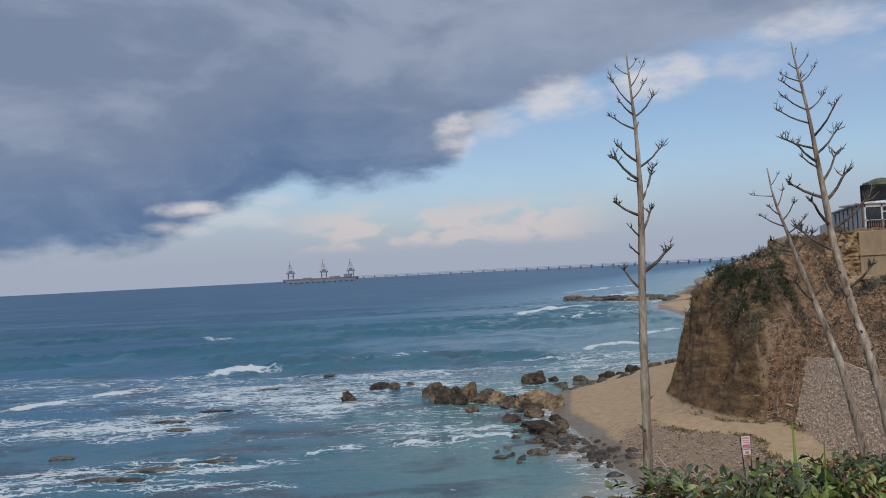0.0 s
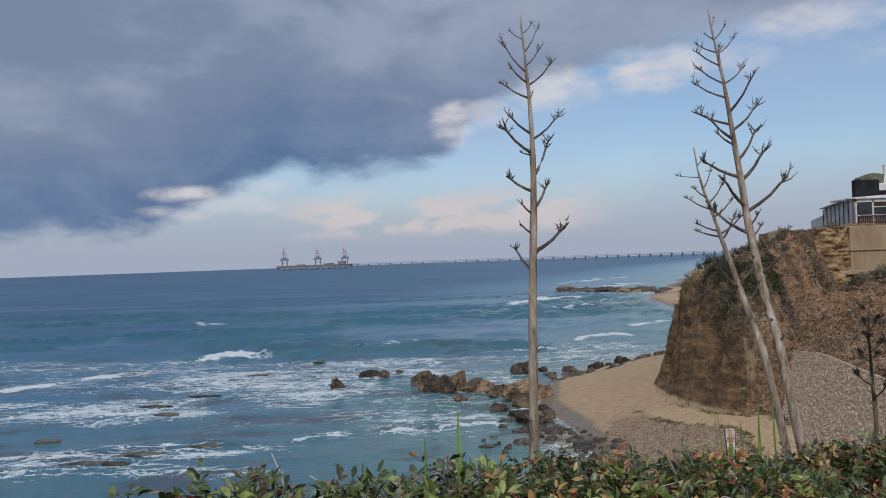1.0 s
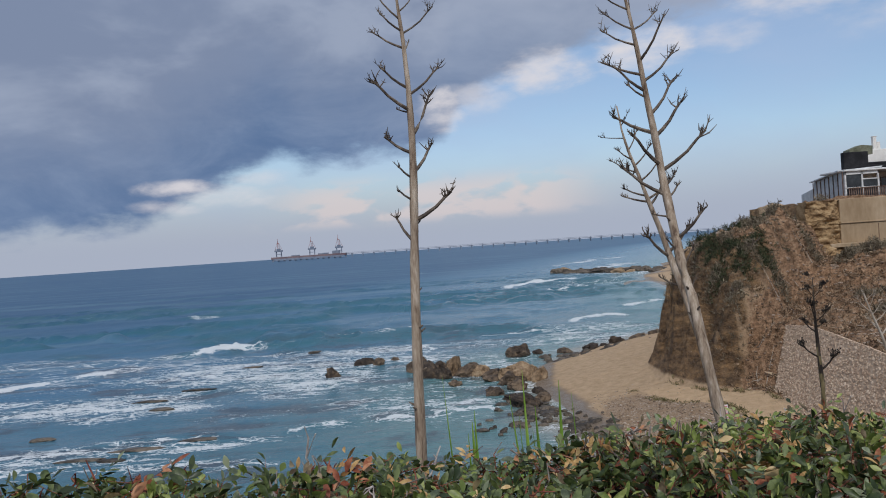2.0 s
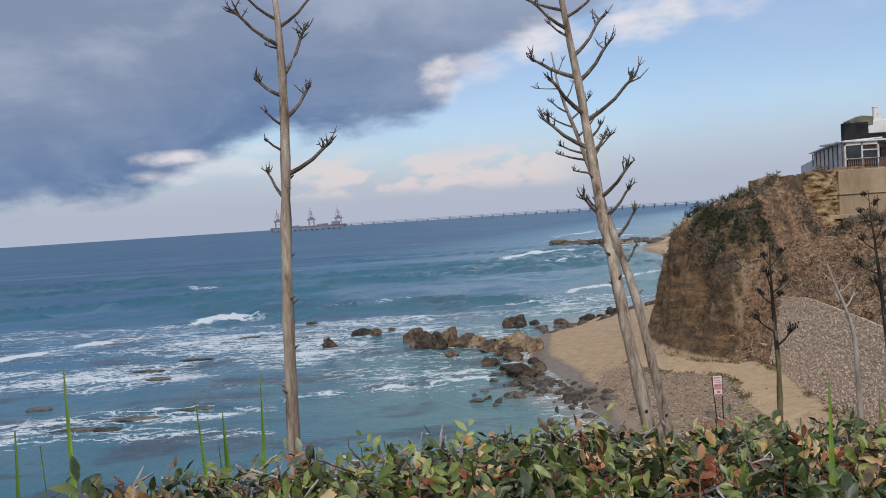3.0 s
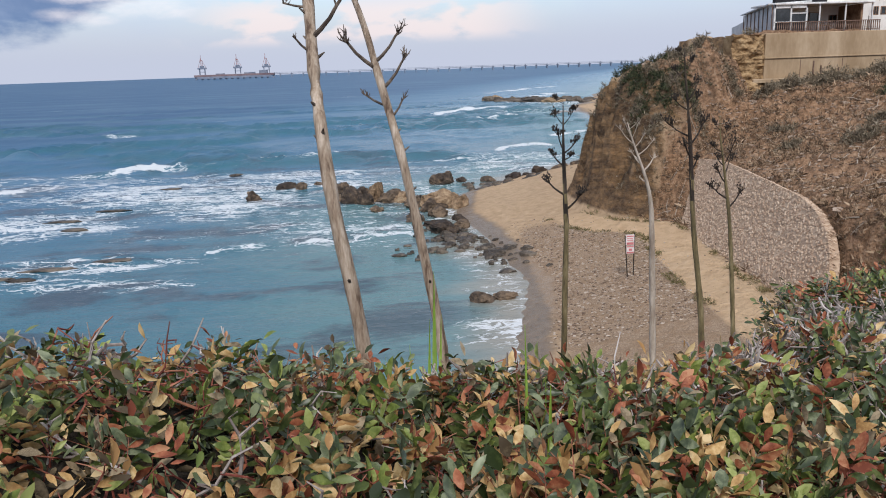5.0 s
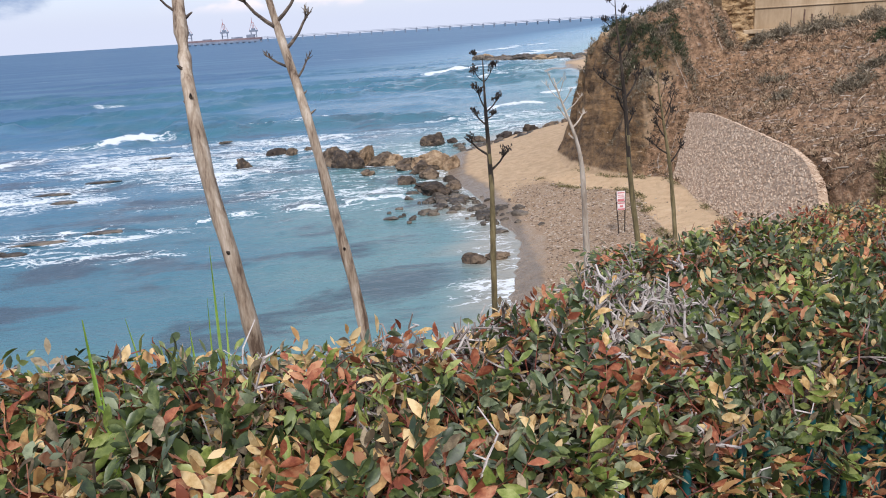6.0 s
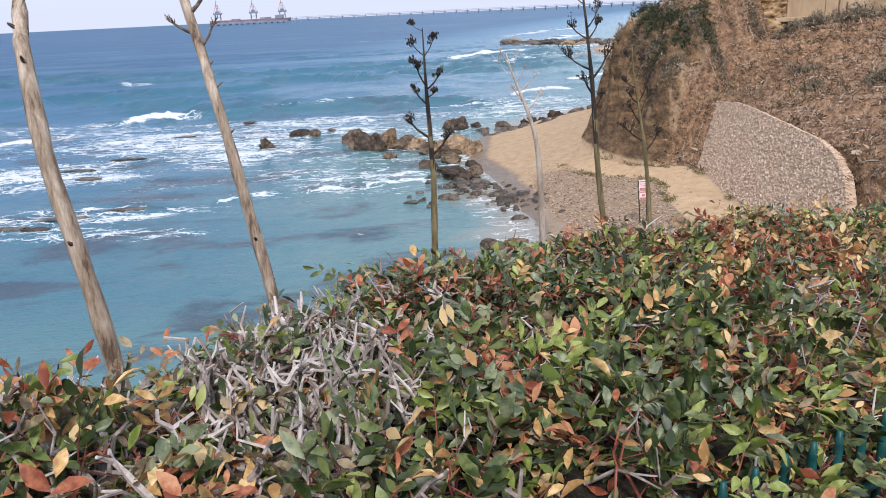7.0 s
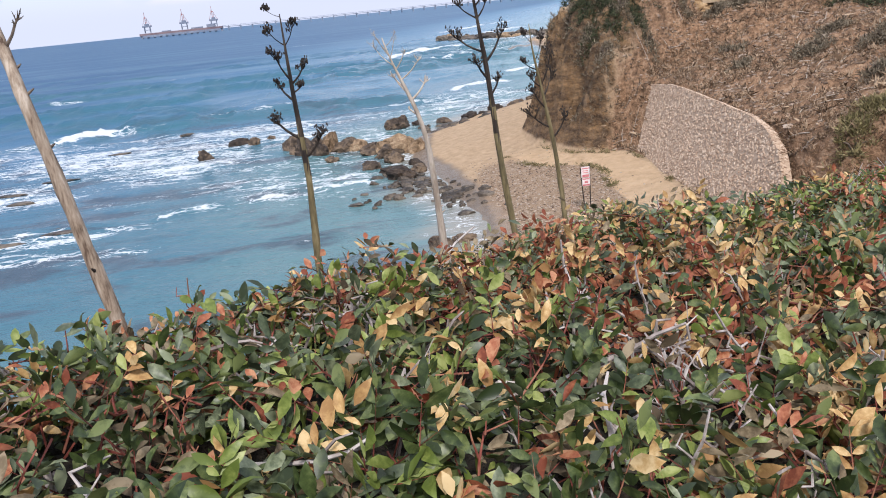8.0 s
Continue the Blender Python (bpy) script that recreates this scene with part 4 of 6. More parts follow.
# ---------------------------------------------------------------- stone revetment
def build_revetment():
    """A leaning bank of rubble stones beside the path."""
    wall = thing("stone_revetment", "sloping retaining wall of rough pinkish rubble stones", "retaining wall")
    A, B = np.array([22.60, 49.0, 1.32]), np.array([19.6, 29.0, 1.6])
    along = (B - A) / np.linalg.norm(B - A)
    up = np.array([2.25, 2.6, 4.3])
    up = up - along * (up @ along)
    up /= np.linalg.norm(up)
    out = np.cross(up, along)
    out = out if out[0] < 0 else -out
    span = np.linalg.norm(B - A)

    def top(t):
        return float(np.interp(t, [0, 0.15, 0.5, 0.68, 0.79, 0.89, 0.95, 1.0], [4.9, 5.15, 5.2, 4.95, 4.5, 3.75, 2.9, 1.7])) + 0.12 * math.sin(9 * t)

    def lean(t, h):
        return A + along * (t * span) + up * h - along * (0.55 * h * (1 - t) ** 3)

    v, f, m = [], [], 40
    for i in range(m + 1):
        t = i / m
        for h, o in ((-0.6, 0.12), (top(t), 0.12), (top(t), -0.35), (-0.6, -0.35)):
            v.append(lean(t, h) + out * o)
    for i in range(m):
        for j in range(4):
            q, r = i * 4 + j, i * 4 + (j + 1) % 4
            f.append((q, r, r + 4, q + 4))
    f += [(0, 1, 2, 3), (m * 4 + 3, m * 4 + 2, m * 4 + 1, m * 4)]
    part("bed", mesh_from("revetment_bed", v, f, M_MORTAR), wall, "earthy mortar bed between the stones")
    rng = np.random.default_rng(17)
    spots = []
    for k in range(5600):
        t, h, w = rng.uniform(0, 1), rng.uniform(0.02, 5.45), rng.uniform(0.08, 0.20)
        if h < top(t) - 0.01:
            spots.append((t, h, w))
    pv, pf = pebble_template(3)
    base = np.stack([along, up, out], 1)
    placed = [(lean(t, hh) + out * 0.13, base, np.array([w * 0.6, w * rng.uniform(0.35, 0.6), rng.uniform(0.02, 0.055)])) for t, hh, w in spots]
    crown = np.stack([along, -out, up], 1)
    for k in range(700):
        t, w = rng.uniform(0, 1), rng.uniform(0.09, 0.22)
        spots.append((t, 9.0, w))
        placed.append((lean(t, top(t)) + out * rng.uniform(-0.35, 0.12), crown, np.array([w * 0.6, w * rng.uniform(0.35, 0.6), rng.uniform(0.02, 0.055)])))
    near = sorted(range(len(placed)), key=lambda k: abs(spots[k][0] - 0.30) + abs(spots[k][1] - 2.5) * 0.02)[:300]
    chosen = set(near)
    rest = [k for k in range(len(placed)) if k not in chosen]
    vs, fs, n = [], [], 0
    for k in rest:
        p, b, s = placed[k]
        tw = np.array(Matrix.Rotation(rng.uniform(-1.2, 1.2), 3, "Z"))
        vs.append((pv * s) @ (b @ tw).T + p), fs.append(pf + n)
        n += len(pv)
    part("rubble", mesh_from("rubble", np.vstack(vs), np.vstack(fs), M_REVET), wall, kind="stuff")
    shapes = [mesh_from("stone", pebble_template(30 + k)[0], pf, M_REVET_ONE) for k in range(6)]
    for k in near:
        p, b, s = placed[k]
        ob = part("stone", shapes[k % 6], wall)
        tw = np.array(Matrix.Rotation(rng.uniform(-1.2, 1.2), 3, "Z"))
        m4 = Matrix(((b @ tw) * s).tolist()).to_4x4()
        m4.translation = p
        ob.matrix_local = m4


# ---------------------------------------------------------------- shrubs on the slopes
def tuft_arrays(at, size, rng, blades, spread=0.8, flat=1.0):
    """Clumps of thin pointed leaves round each place."""
    n = len(at)
    c = np.repeat(at, blades, 0)
    s = np.repeat(size, blades)
    m = n * blades
    az, elv = rng.uniform(0, 2 * math.pi, m), rng.uniform(0.1, 1.5, m)
    d = np.stack([np.cos(az) * np.cos(elv), np.sin(az) * np.cos(elv), np.sin(elv) * flat], 1)
    root = c + d * (s * rng.uniform(0.05, spread, m))[:, None]
    side = np.cross(d, rng.normal(size=(m, 3)))
    side /= np.linalg.norm(side, axis=1, keepdims=True) + 1e-9
    ln = (s * rng.uniform(0.25, 0.6, m))[:, None]
    wd = ln * rng.uniform(0.10, 0.3, (m, 1))
    tip = root + (d + 0.5 * rng.normal(size=(m, 3))) * ln
    v = np.stack([root - side * wd, root + side * wd, tip], 1).reshape(-1, 3)
    return v, np.arange(3 * m).reshape(-1, 3)


def build_scrub():
    rng = np.random.default_rng(23)
    x, y = rng.uniform(18, 56, 46000), rng.uniform(20, 82, 46000)
    z, zones = ground_height(x, y)
    keep = (zones["scrub"] * (0.25 + 0.75 * (fbm(x * 0.22, y * 0.22, 61) > -0.1)) > rng.random(46000) * 1.5) & ~((y > 66) & (x > 33))
    at = np.stack([x, y, z], 1)[keep][:17000]
    v, f = tuft_arrays(at, rng.uniform(0.10, 0.46, len(at)) * np.where(rng.random(len(at)) < 0.12, 1.5, 1), rng, 13, 0.7, 0.8)
    tagged(new("dry_scrub", mesh_from("dry_scrub", v, f, M_SCRUB)), "low dry brown scrub scattered over the hillside", "scrub", kind="stuff")
    px, py = rng.uniform(14, 23, 9000), rng.uniform(33, 58, 9000)
    ps = inland(px, py)
    pk = ((np.abs(ps + 2.95 + 0.35 * vnoise(py * 0.4, px * 0.1, 4)) < 0.28) & (vnoise(py * 0.5, px * 0.5, 6) > -0.1)) | ((np.abs(ps + 0.05) < 0.22) & (vnoise(py * 0.7, px * 0.3, 8) > 0.15))
    px, py = px[pk][:420], py[pk][:420]
    at = np.stack([px, py, ground_height(px, py)[0]], 1)
    v, f = tuft_arrays(at, rng.uniform(0.10, 0.32, len(at)), rng, 14, 0.7, 0.8)
    tagged(new("path_edge_weeds", mesh_from("path_edge_weeds", v, f, M_WEED)), "low olive weeds along the edges of the sandy path", "weeds", kind="stuff")
    k = rng.uniform(0, 1, 46000) < 0.4
    keep2 = (zones["scrub"] > 0.5) & k & ~((y > 66) & (x > 33)) & (y > 30)
    at = np.stack([x, y, z + 0.02], 1)[keep2][:9000]
    size = rng.uniform(0.03, 0.11, len(at)) * np.where(rng.random(len(at)) < 0.03, 2.2, 1)
    v, f = scatter(*pebble_template(9), at, random_turns(len(at), rng, 0.5), np.stack([size * 1.4, size, size * 0.7], 1))
    tagged(new("slope_rubble", mesh_from("slope_rubble", v, f, M_SLOPESTONE)), "loose pale stones lying on the scrub slope", "stones", kind="stuff")
    k = np.flatnonzero((zones["scrub"] > 0.5) & (y > 30) & (y < 64) & ~((y > 66) & (x > 33)) & (rng.random(46000) < 0.05))[:320]
    sticks = []
    for q in k:
        a, ln = rng.uniform(0, math.pi), rng.uniform(0.3, 1.3)
        dx, dy = 0.5 * ln * math.cos(a), 0.5 * ln * math.sin(a)
        p0, p1 = (x[q] - dx, y[q] - dy), (x[q] + dx, y[q] + dy)
        z0, z1 = height_at(*p0) + 0.03, height_at(*p1) + 0.06 + rng.uniform(0, 0.15)
        mid = ((p0[0] + p1[0]) / 2 + rng.normal(0, 0.05), (p0[1] + p1[1]) / 2, (z0 + z1) / 2 + 0.06)
        sticks.append(tube([(*p0, z0), mid, (*p1, z1)], [0.028, 0.022, 0.010], 4))
    tagged(new("dead_stick_litter", mesh_from("dead_stick_litter", *joined(sticks), M_PALE)), "bleached dead sticks lying on the scrub slope", "sticks", kind="stuff")
    w_cliff = (zones["cliff"] + zones["scrub"] > 0.3) & (((y - 51) * 15 - (x - 21) * 16) > 0) & (z > 3.2) & ~((y > 65.5) & (x > 33))
    for nm, many, m_, lo, label in (("cliff_brush", 2200, M_BUSHGREY, 3.2, "dry grey brush clinging to the cliff face"), ("cliff_green_brush", 260, M_BUSH, 8.5, "dark green brush along the upper cliff")):
        k = np.flatnonzero(w_cliff & (z > lo) & (fbm(x * 0.35, y * 0.35, int(lo * 10)) > 0.05))
        k = rng.permutation(k)[:many]
        at = np.stack([x, y, z], 1)[k]
        v, f = tuft_arrays(at, rng.uniform(0.10, 0.32, len(at)), rng, 18, 0.7, 0.9)
        tagged(new(nm, mesh_from(nm, v, f, m_)), label, "brush", kind="stuff")
    shrubs = [  # x, y, radius, height, green?
        (23.4, 59.6, 0.9, 0.4, 1), (24.5, 58.4, 1.0, 0.5, 1), (25.8, 57.9, 1.1, 0.5, 1), (24.1, 56.6, 1.0, 0.4, 1), (22.7, 57.2, 0.8, 0.4, 1), (26.6, 57.5, 0.9, 0.4, 1), (25.2, 57.2, 1.0, 0.8, 0), (27.0, 57.0, 0.9, 0.6, 0), (22.6, 54.2, 0.8, 0.5, 0),
        (42.2, 64.4, 1.6, 0.9, 0), (44.4, 64.2, 1.5, 0.9, 0), (46.6, 64.2, 1.8, 1.2, 0), (49.0, 64.2, 1.9, 1.3, 0), (36.6, 61.0, 1.3, 0.9, 0), (34.5, 60.6, 1.1, 0.8, 0), (40.2, 49.5, 1.6, 1.0, 1), (31.0, 52.0, 0.9, 0.6, 0), (29.0, 47.5, 0.8, 0.5, 0),
        (41.5, 63.5, 2.3, 1.7, 0), (39.2, 64.8, 1.8, 1.4, 0), (44.0, 61.0, 1.9, 1.4, 0), (40.8, 53.2, 2.0, 1.1, 1), (42.8, 53.8, 2.3, 1.3, 1), (45.0, 54.2, 2.4, 1.4, 1), (47.4, 54.6, 2.5, 1.4, 1),
        (47.5, 61.5, 2.0, 1.4, 0), (51.5, 60.0, 2.4, 1.6, 0), (29.6, 70.2, 1.8, 1.5, 1), (31.2, 71.4, 1.7, 1.4, 1), (27.8, 69.0, 1.5, 1.2, 1), (30.6, 68.2, 1.4, 1.2, 1),
        (26.2, 66.5, 1.3, 1.0, 1), (28.5, 66.4, 1.4, 1.2, 0), (25.2, 69.6, 1.2, 0.9, 0), (33.5, 71.5, 1.6, 1.0, 1), (36.8, 70.4, 1.3, 0.9, 0), (34.8, 70.6, 1.2, 0.8, 0),
        (31.5, 44.0, 1.2, 0.8, 0), (33.5, 40.5, 1.6, 0.9, 0), (23.6, 29.0, 1.0, 0.22, 1), (25.2, 29.8, 1.1, 0.25, 1), (28.5, 34.0, 1.4, 0.9, 0), (35.0, 47.0, 1.1, 0.7, 0),
        (22.6, 28.0, 0.9, 0.35, 1), (29.0, 31.0, 1.5, 1.0, 0), (23.0, 62.0, 0.9, 0.8, 0), (24.3, 59.8, 0.8, 0.7, 0), (27.0, 60.5, 1.0, 0.7, 0), (22.5, 57.5, 0.8, 0.6, 0), (29.5, 63.0, 1.0, 0.8, 0), (32.0, 69.0, 1.5, 1.3, 1), (29.0, 72.5, 1.6, 1.2, 1), (24.0, 64.5, 1.0, 0.9, 1), (26.5, 63.0, 0.9, 0.8, 1), (31.5, 66.2, 1.2, 1.0, 0), (33.0, 63.5, 1.1, 0.8, 0), (35.5, 62.0, 1.3, 0.8, 0), (22.0, 66.0, 0.9, 0.7, 0), (23.4, 61.0, 0.7, 0.6, 1),
    ]
    for i, (x, y, r, h, green) in enumerate(shrubs):
        n = int(130 * r * r) + 60
        q = rng.normal(size=(n, 3))
        q /= np.linalg.norm(q, axis=1, keepdims=True)
        q[:, 2] = np.abs(q[:, 2])
        rr = rng.uniform(0.35, 1.0, n)[:, None] * (1 + 0.25 * vnoise(q[:, 0] * 2.2 + i, q[:, 1] * 2.2 + q[:, 2], i))[:, None]
        px, py = x + q[:, 0] * rr[:, 0] * r, y + q[:, 1] * rr[:, 0] * r
        gz = ground_height(px, py)[0]
        at = np.stack([px, py, gz + q[:, 2] * rr[:, 0] * h * 0.8], 1)
        v, f = tuft_arrays(at, rng.uniform(0.22, 0.42, n), rng, 9, 0.6)
        base = np.array([x, y, height_at(x, y)])
        low = y < 32 and green
        sh = thing("shrub", "low olive-green shrub on the hillside" if low else "dense dark green shrub on the hillside" if green else "dry grey-brown shrub on the hillside", "shrub", base, "hillside shrubs")
        part("foliage", mesh_from("foliage", v - base, f, M_WEED if low else M_BUSH if green else M_BUSHGREY), sh, kind="stuff")
        stems = []
        for k in range(6):
            a = k * 1.05 + i
            stems.append(tube([(0, 0, -0.3), (0.25 * r * math.cos(a), 0.25 * r * math.sin(a), 0.3 * h), (0.5 * r * math.cos(a), 0.5 * r * math.sin(a), 0.65 * h)], [0.05, 0.035, 0.015], 5))
        part("stems", mesh_from("stems", *joined(stems), M_TWIG), sh)


build_scrub()

# ---------------------------------------------------------------- house on the cliff
def build_house():
    base = thing("concrete_retaining_wall", "tall tan stained concrete retaining wall under the house", "retaining wall", (1.35, -0.3, 0.15))
    part("wall", boxes("wall", [(35.9, 66.9, 8.8, 51.2, 67.7, 14.28)], M_CONCRETE, 0.04), base)
    part("low_wall", boxes("low_wall", [(51.2, 67.0, 8.8, 78, 67.7, 13.1)], M_CONCRETE, 0.04), base)
    part("ledge", boxes("ledge", [(35.9, 66.78, 12.14, 51.2, 66.9, 12.24)], M_CONCRETE, 0.02), base)
    part("footing", boxes("footing", [(34.6, 66.2, 10.1, 39.5, 66.9, 10.45)], M_CONCRETE, 0.04), base)
    for i, x in enumerate((39.2, 43.1, 47.0)):
        part("joint", boxes("joint", [(x, 66.87, 10.3, x + 0.05, 66.93, 12.0)], M_RUST), base)
    gx, gz = np.meshgrid(np.linspace(34.4, 37.35, 46), np.linspace(8.8, 14.35, 90))
    bx, bz = gx.ravel(), gz.ravel()
    depth = 0.45 * np.sin((bx - 34.4) / 2.95 * math.pi) + 0.30 * fbm(bx * 1.3, bz * 1.7, 71) + 0.07 * vnoise(bx * 0.9, bz * 5.5, 72) + 0.8 * sstep(bz, 11.5, 8.8)
    nx = 46
    i = (np.arange(89)[:, None] * nx + np.arange(nx - 1)[None]).ravel()
    front = np.stack([bx, 66.9 - depth, bz], 1)
    back = front + np.array([0, 1.6, 0])
    n = len(front)
    quads = np.stack([i, i + 1, i + nx + 1, i + nx], 1)
    rim = np.arange(nx - 1) + 89 * nx
    faces = np.vstack([quads, quads[:, ::-1] + n, np.stack([rim, rim + 1, rim + 1 + n, rim + n], 1)])
    for e in (0, nx - 1):
        k = np.arange(89) * nx + e
        faces = np.vstack([faces, np.stack([k, k + nx, k + nx + n, k + n], 1)])
    tagged(new("sandstone_buttress", mesh_from("sandstone_buttress", np.vstack([front, back]), faces, M_SANDSTONE)), "rough yellow sandstone buttress beside the concrete wall", "rock")
    h = thing("house", "white flat-roofed house with a railed terrace above the sea", "house", (1.35, 0, 0.40))
    part("main_block", boxes("main_block", [(42.6, 74, 14, 53.4, 77.6, 18.8)], M_WHITE, 0.06), h)
    part("low_wall", boxes("terrace_wall", [(48.3, 71.0, 14, 51.2, 71.2, 15.5)], M_WHITE, 0.03), h)
    part("porch_roof", boxes("porch_roof", [(38.2, 69.6, 16.55, 47.8, 74.0, 16.72)], M_TRIM, 0.03), h)
    part("porch_back_wall", boxes("porch_back_wall", [(41.5, 73.7, 14, 48.0, 73.95, 16.55)], M_WHITE, 0.02), h)
    part("side_screen", boxes("side_screen", [(46.9, 70.2, 14, 47.1, 73.7, 16.5)], M_WOOD, 0.02), h)
    for i, x in enumerate((42.6, 45.1, 47.7)):
        part("porch_post", boxes("porch_post", [(x, 69.8, 14, x + 0.13, 69.93, 16.55)], M_TRIM, 0.02), h)
    glaz = part("glazed_bay", boxes("glazed_bay_frame", [(38.3, 69.8, 14, 38.45, 70.0, 16.55), (39.85, 69.8, 14, 40.0, 70.0, 16.55), (41.35, 69.8, 14, 41.5, 70.0, 16.55), (38.3, 69.8, 16.25, 41.5, 70.0, 16.55), (38.3, 69.8, 15.0, 41.5, 69.98, 15.1), (40.0, 69.8, 15.75, 41.4, 69.98, 15.85)], M_TRIM, 0.015), h)
    for x0, x1, z0, z1 in ((38.45, 39.85, 15.1, 16.25), (40.0, 41.35, 15.1, 15.75), (38.45, 39.85, 14.05, 15.0), (40.0, 41.35, 14.05, 15.0)):
        part("pane", boxes("pane", [(x0, 69.88, z0, x1, 69.92, z1)], M_GLASSY), glaz)
    # side wall of pale corrugated sheet that runs back along the cliff
    a, b, c = np.array([38.3, 70.0]), np.array([42.3, 83.1]), np.array([44.4, 90.0])
    v, f, m = [], [], 70
    for i in range(m + 1):
        t = i / m
        p = a + (b - a) * t
        o = 0.06 * (i % 2)
        zt = 16.6 - 0.25 * t
        for dz, s in ((14.0, 0), (zt, 0), (zt, 0.15), (14.0, 0.15)):
            v.append((p[0] + (s - o), p[1], dz))
    for i in range(m):
        for j in range(4):
            q, r = i * 4 + j, i * 4 + (j + 1) % 4
            f.append((q, r, r + 4, q + 4))
    part("sheet_wall", mesh_from("sheet_wall", v, f, M_SHEET), h, "pale corrugated sheet wall")
    for t in np.linspace(0.0, 1.0, 8):
        p = a + (b - a) * t
        part("sheet_post", boxes("sheet_post", [(p[0] - 0.13, p[1] - 0.05, 14, p[0] - 0.07, p[1] + 0.05, 16.6 - 0.25 * t)], M_RUST), h)
    sv = [(b[0] - 0.1, b[1], 13.6), (c[0] - 0.1, c[1], 13.6), (c[0] + 3, c[1], 13.6), (b[0] + 3, b[1], 13.6)]
    sv += [(x, y, 15.75 - 0.05 * (y - b[1])) for x, y, _z in sv]
    part("lean_to", mesh_from("lean_to", sv, [(3, 2, 1, 0), (4, 5, 6, 7), (0, 1, 5, 4), (1, 2, 6, 5), (2, 3, 7, 6), (3, 0, 4, 7)], M_SHEET), h, "low sheet-clad lean-to")
    rv = [(a[0] - 0.5, a[1], 16.62), (b[0] - 0.5, b[1], 16.38), (b[0] + 6, b[1], 16.75), (a[0] + 4, a[1] + 0.6, 16.85)]
    part("sheet_roof", mesh_from("sheet_roof", rv + [(x, y, z + 0.1) for x, y, z in rv], [(3, 2, 1, 0), (4, 5, 6, 7), (0, 1, 5, 4), (1, 2, 6, 5), (2, 3, 7, 6), (3, 0, 4, 7)], M_SHEET), h)
    part("black_screen", boxes("black_screen", [(39.3, 71.5, 16.85, 41.6, 72.1, 18.45)], M_BLACK, 0.03), h, "black cladding round the roof terrace")
    tv = [(40.2, 72.12, 18.2), (42.4, 72.12, 18.2), (42.4, 73.2, 18.2), (40.2, 73.2, 18.2), (40.2, 72.15, 18.7), (41.4, 72.15, 19.12), (42.5, 72.2, 19.0), (42.5, 73.2, 19.0), (41.4, 73.2, 19.12), (40.2, 73.2, 18.7)]
    part("roof_canopy", mesh_from("roof_canopy", tv, [(0, 1, 6), (0, 6, 5), (0, 5, 4), (4, 5, 8), (4, 8, 9), (5, 6, 7), (5, 7, 8), (0, 4, 9), (0, 9, 3), (1, 2, 7), (1, 7, 6), (3, 9, 8), (3, 8, 7), (3, 7, 2)], M_TARP), h, "olive tarpaulin roof shelter")
    part("chimney", boxes("chimney", [(43.95, 74.5, 18.7, 44.3, 74.85, 20.05), (44.32, 74.5, 18.7, 44.65, 74.85, 19.55), (43.9, 74.45, 20.05, 44.35, 74.9, 20.12)], M_WHITE, 0.03), h)
    part("dark_awning", boxes("dark_awning", [(42.3, 73.2, 16.75, 45.4, 73.98, 17.3), (42.5, 73.4, 17.3, 45.0, 73.98, 17.55)], M_BLACK, 0.05), h)
    part("roof_room", boxes("roof_room", [(51.25, 76, 18.7, 53.2, 77.2, 20.0), (51.15, 75.9, 20.0, 53.3, 77.3, 20.09)], M_WHITE, 0.04), h)
    part("roof_door", boxes("roof_door", [(51.35, 75.95, 18.8, 51.75, 76.0, 19.8)], M_RUST), h)
    part("roof_vent", boxes("roof_vent", [(52.3, 75.95, 18.85, 53.0, 76.0, 19.3)], M_RUST), h)
    bm = bmesh.new()
    bmesh.ops.create_cone(bm, cap_ends=False, segments=16, radius1=0.5, radius2=0.12, depth=0.16, matrix=Matrix.Translation((52.9, 75.7, 19.35)) @ Matrix.Rotation(radians(65), 4, "X"))
    dish = bpy.data.meshes.new("dish")
    bm.to_mesh(dish)
    bm.free()
    dish.materials.append(M_SHEET)
    part("dish", dish, h, "grey satellite dish")
    part("dish_mast", boxes("dish_mast", [(52.87, 75.75, 18.8, 52.93, 75.81, 19.4)], M_RUST), h)
    for ax, ay, az_, at_ in ((46.9, 74.6, 18.8, 19.7), (47.3, 74.8, 18.8, 19.4), (50.2, 72.5, 16.9, 17.7)):
        v, f = tube([(ax, ay, az_), (ax, ay, at_), (ax + 0.18, ay, at_ + 0.12)], [0.04, 0.035, 0.02], 6)
        part("roof_pipe", mesh_from("roof_pipe", v, f, M_RUST), h)
    part("water_tank", boxes("water_tank", [(47.7, 75.0, 18.75, 48.3, 75.6, 19.6)], M_WHITE, 0.1), h)
    for x0, x1, z0, z1, y in ((43.0, 44.9, 15.2, 16.0, 73.68), (46.0, 46.7, 15.1, 15.7, 73.68), (50.75, 51.15, 15.7, 16.4, 73.98), (51.5, 52.4, 15.75, 16.4, 73.98)):
        w = part("window", boxes("window_frame", [(x0 - 0.06, y - 0.05, z0 - 0.06, x1 + 0.06, y + 0.02, z0), (x0 - 0.06, y - 0.05, z1, x1 + 0.06, y + 0.02, z1 + 0.06), (x0 - 0.06, y - 0.05, z0, x0, y + 0.02, z1), (x1, y - 0.05, z0, x1 + 0.06, y + 0.02, z1), ((x0 + x1) / 2 - 0.03, y - 0.05, z0, (x0 + x1) / 2 + 0.03, y + 0.02, z1)], M_WOOD), h)
        part("pane", boxes("pane", [(x0, y - 0.012, z0, x1, y + 0.01, z1)], M_GLASSY), w)
    rail = thing("terrace_railing", "rusty iron terrace railing with many thin bars", "railing", (1.35, 0, 0.40))
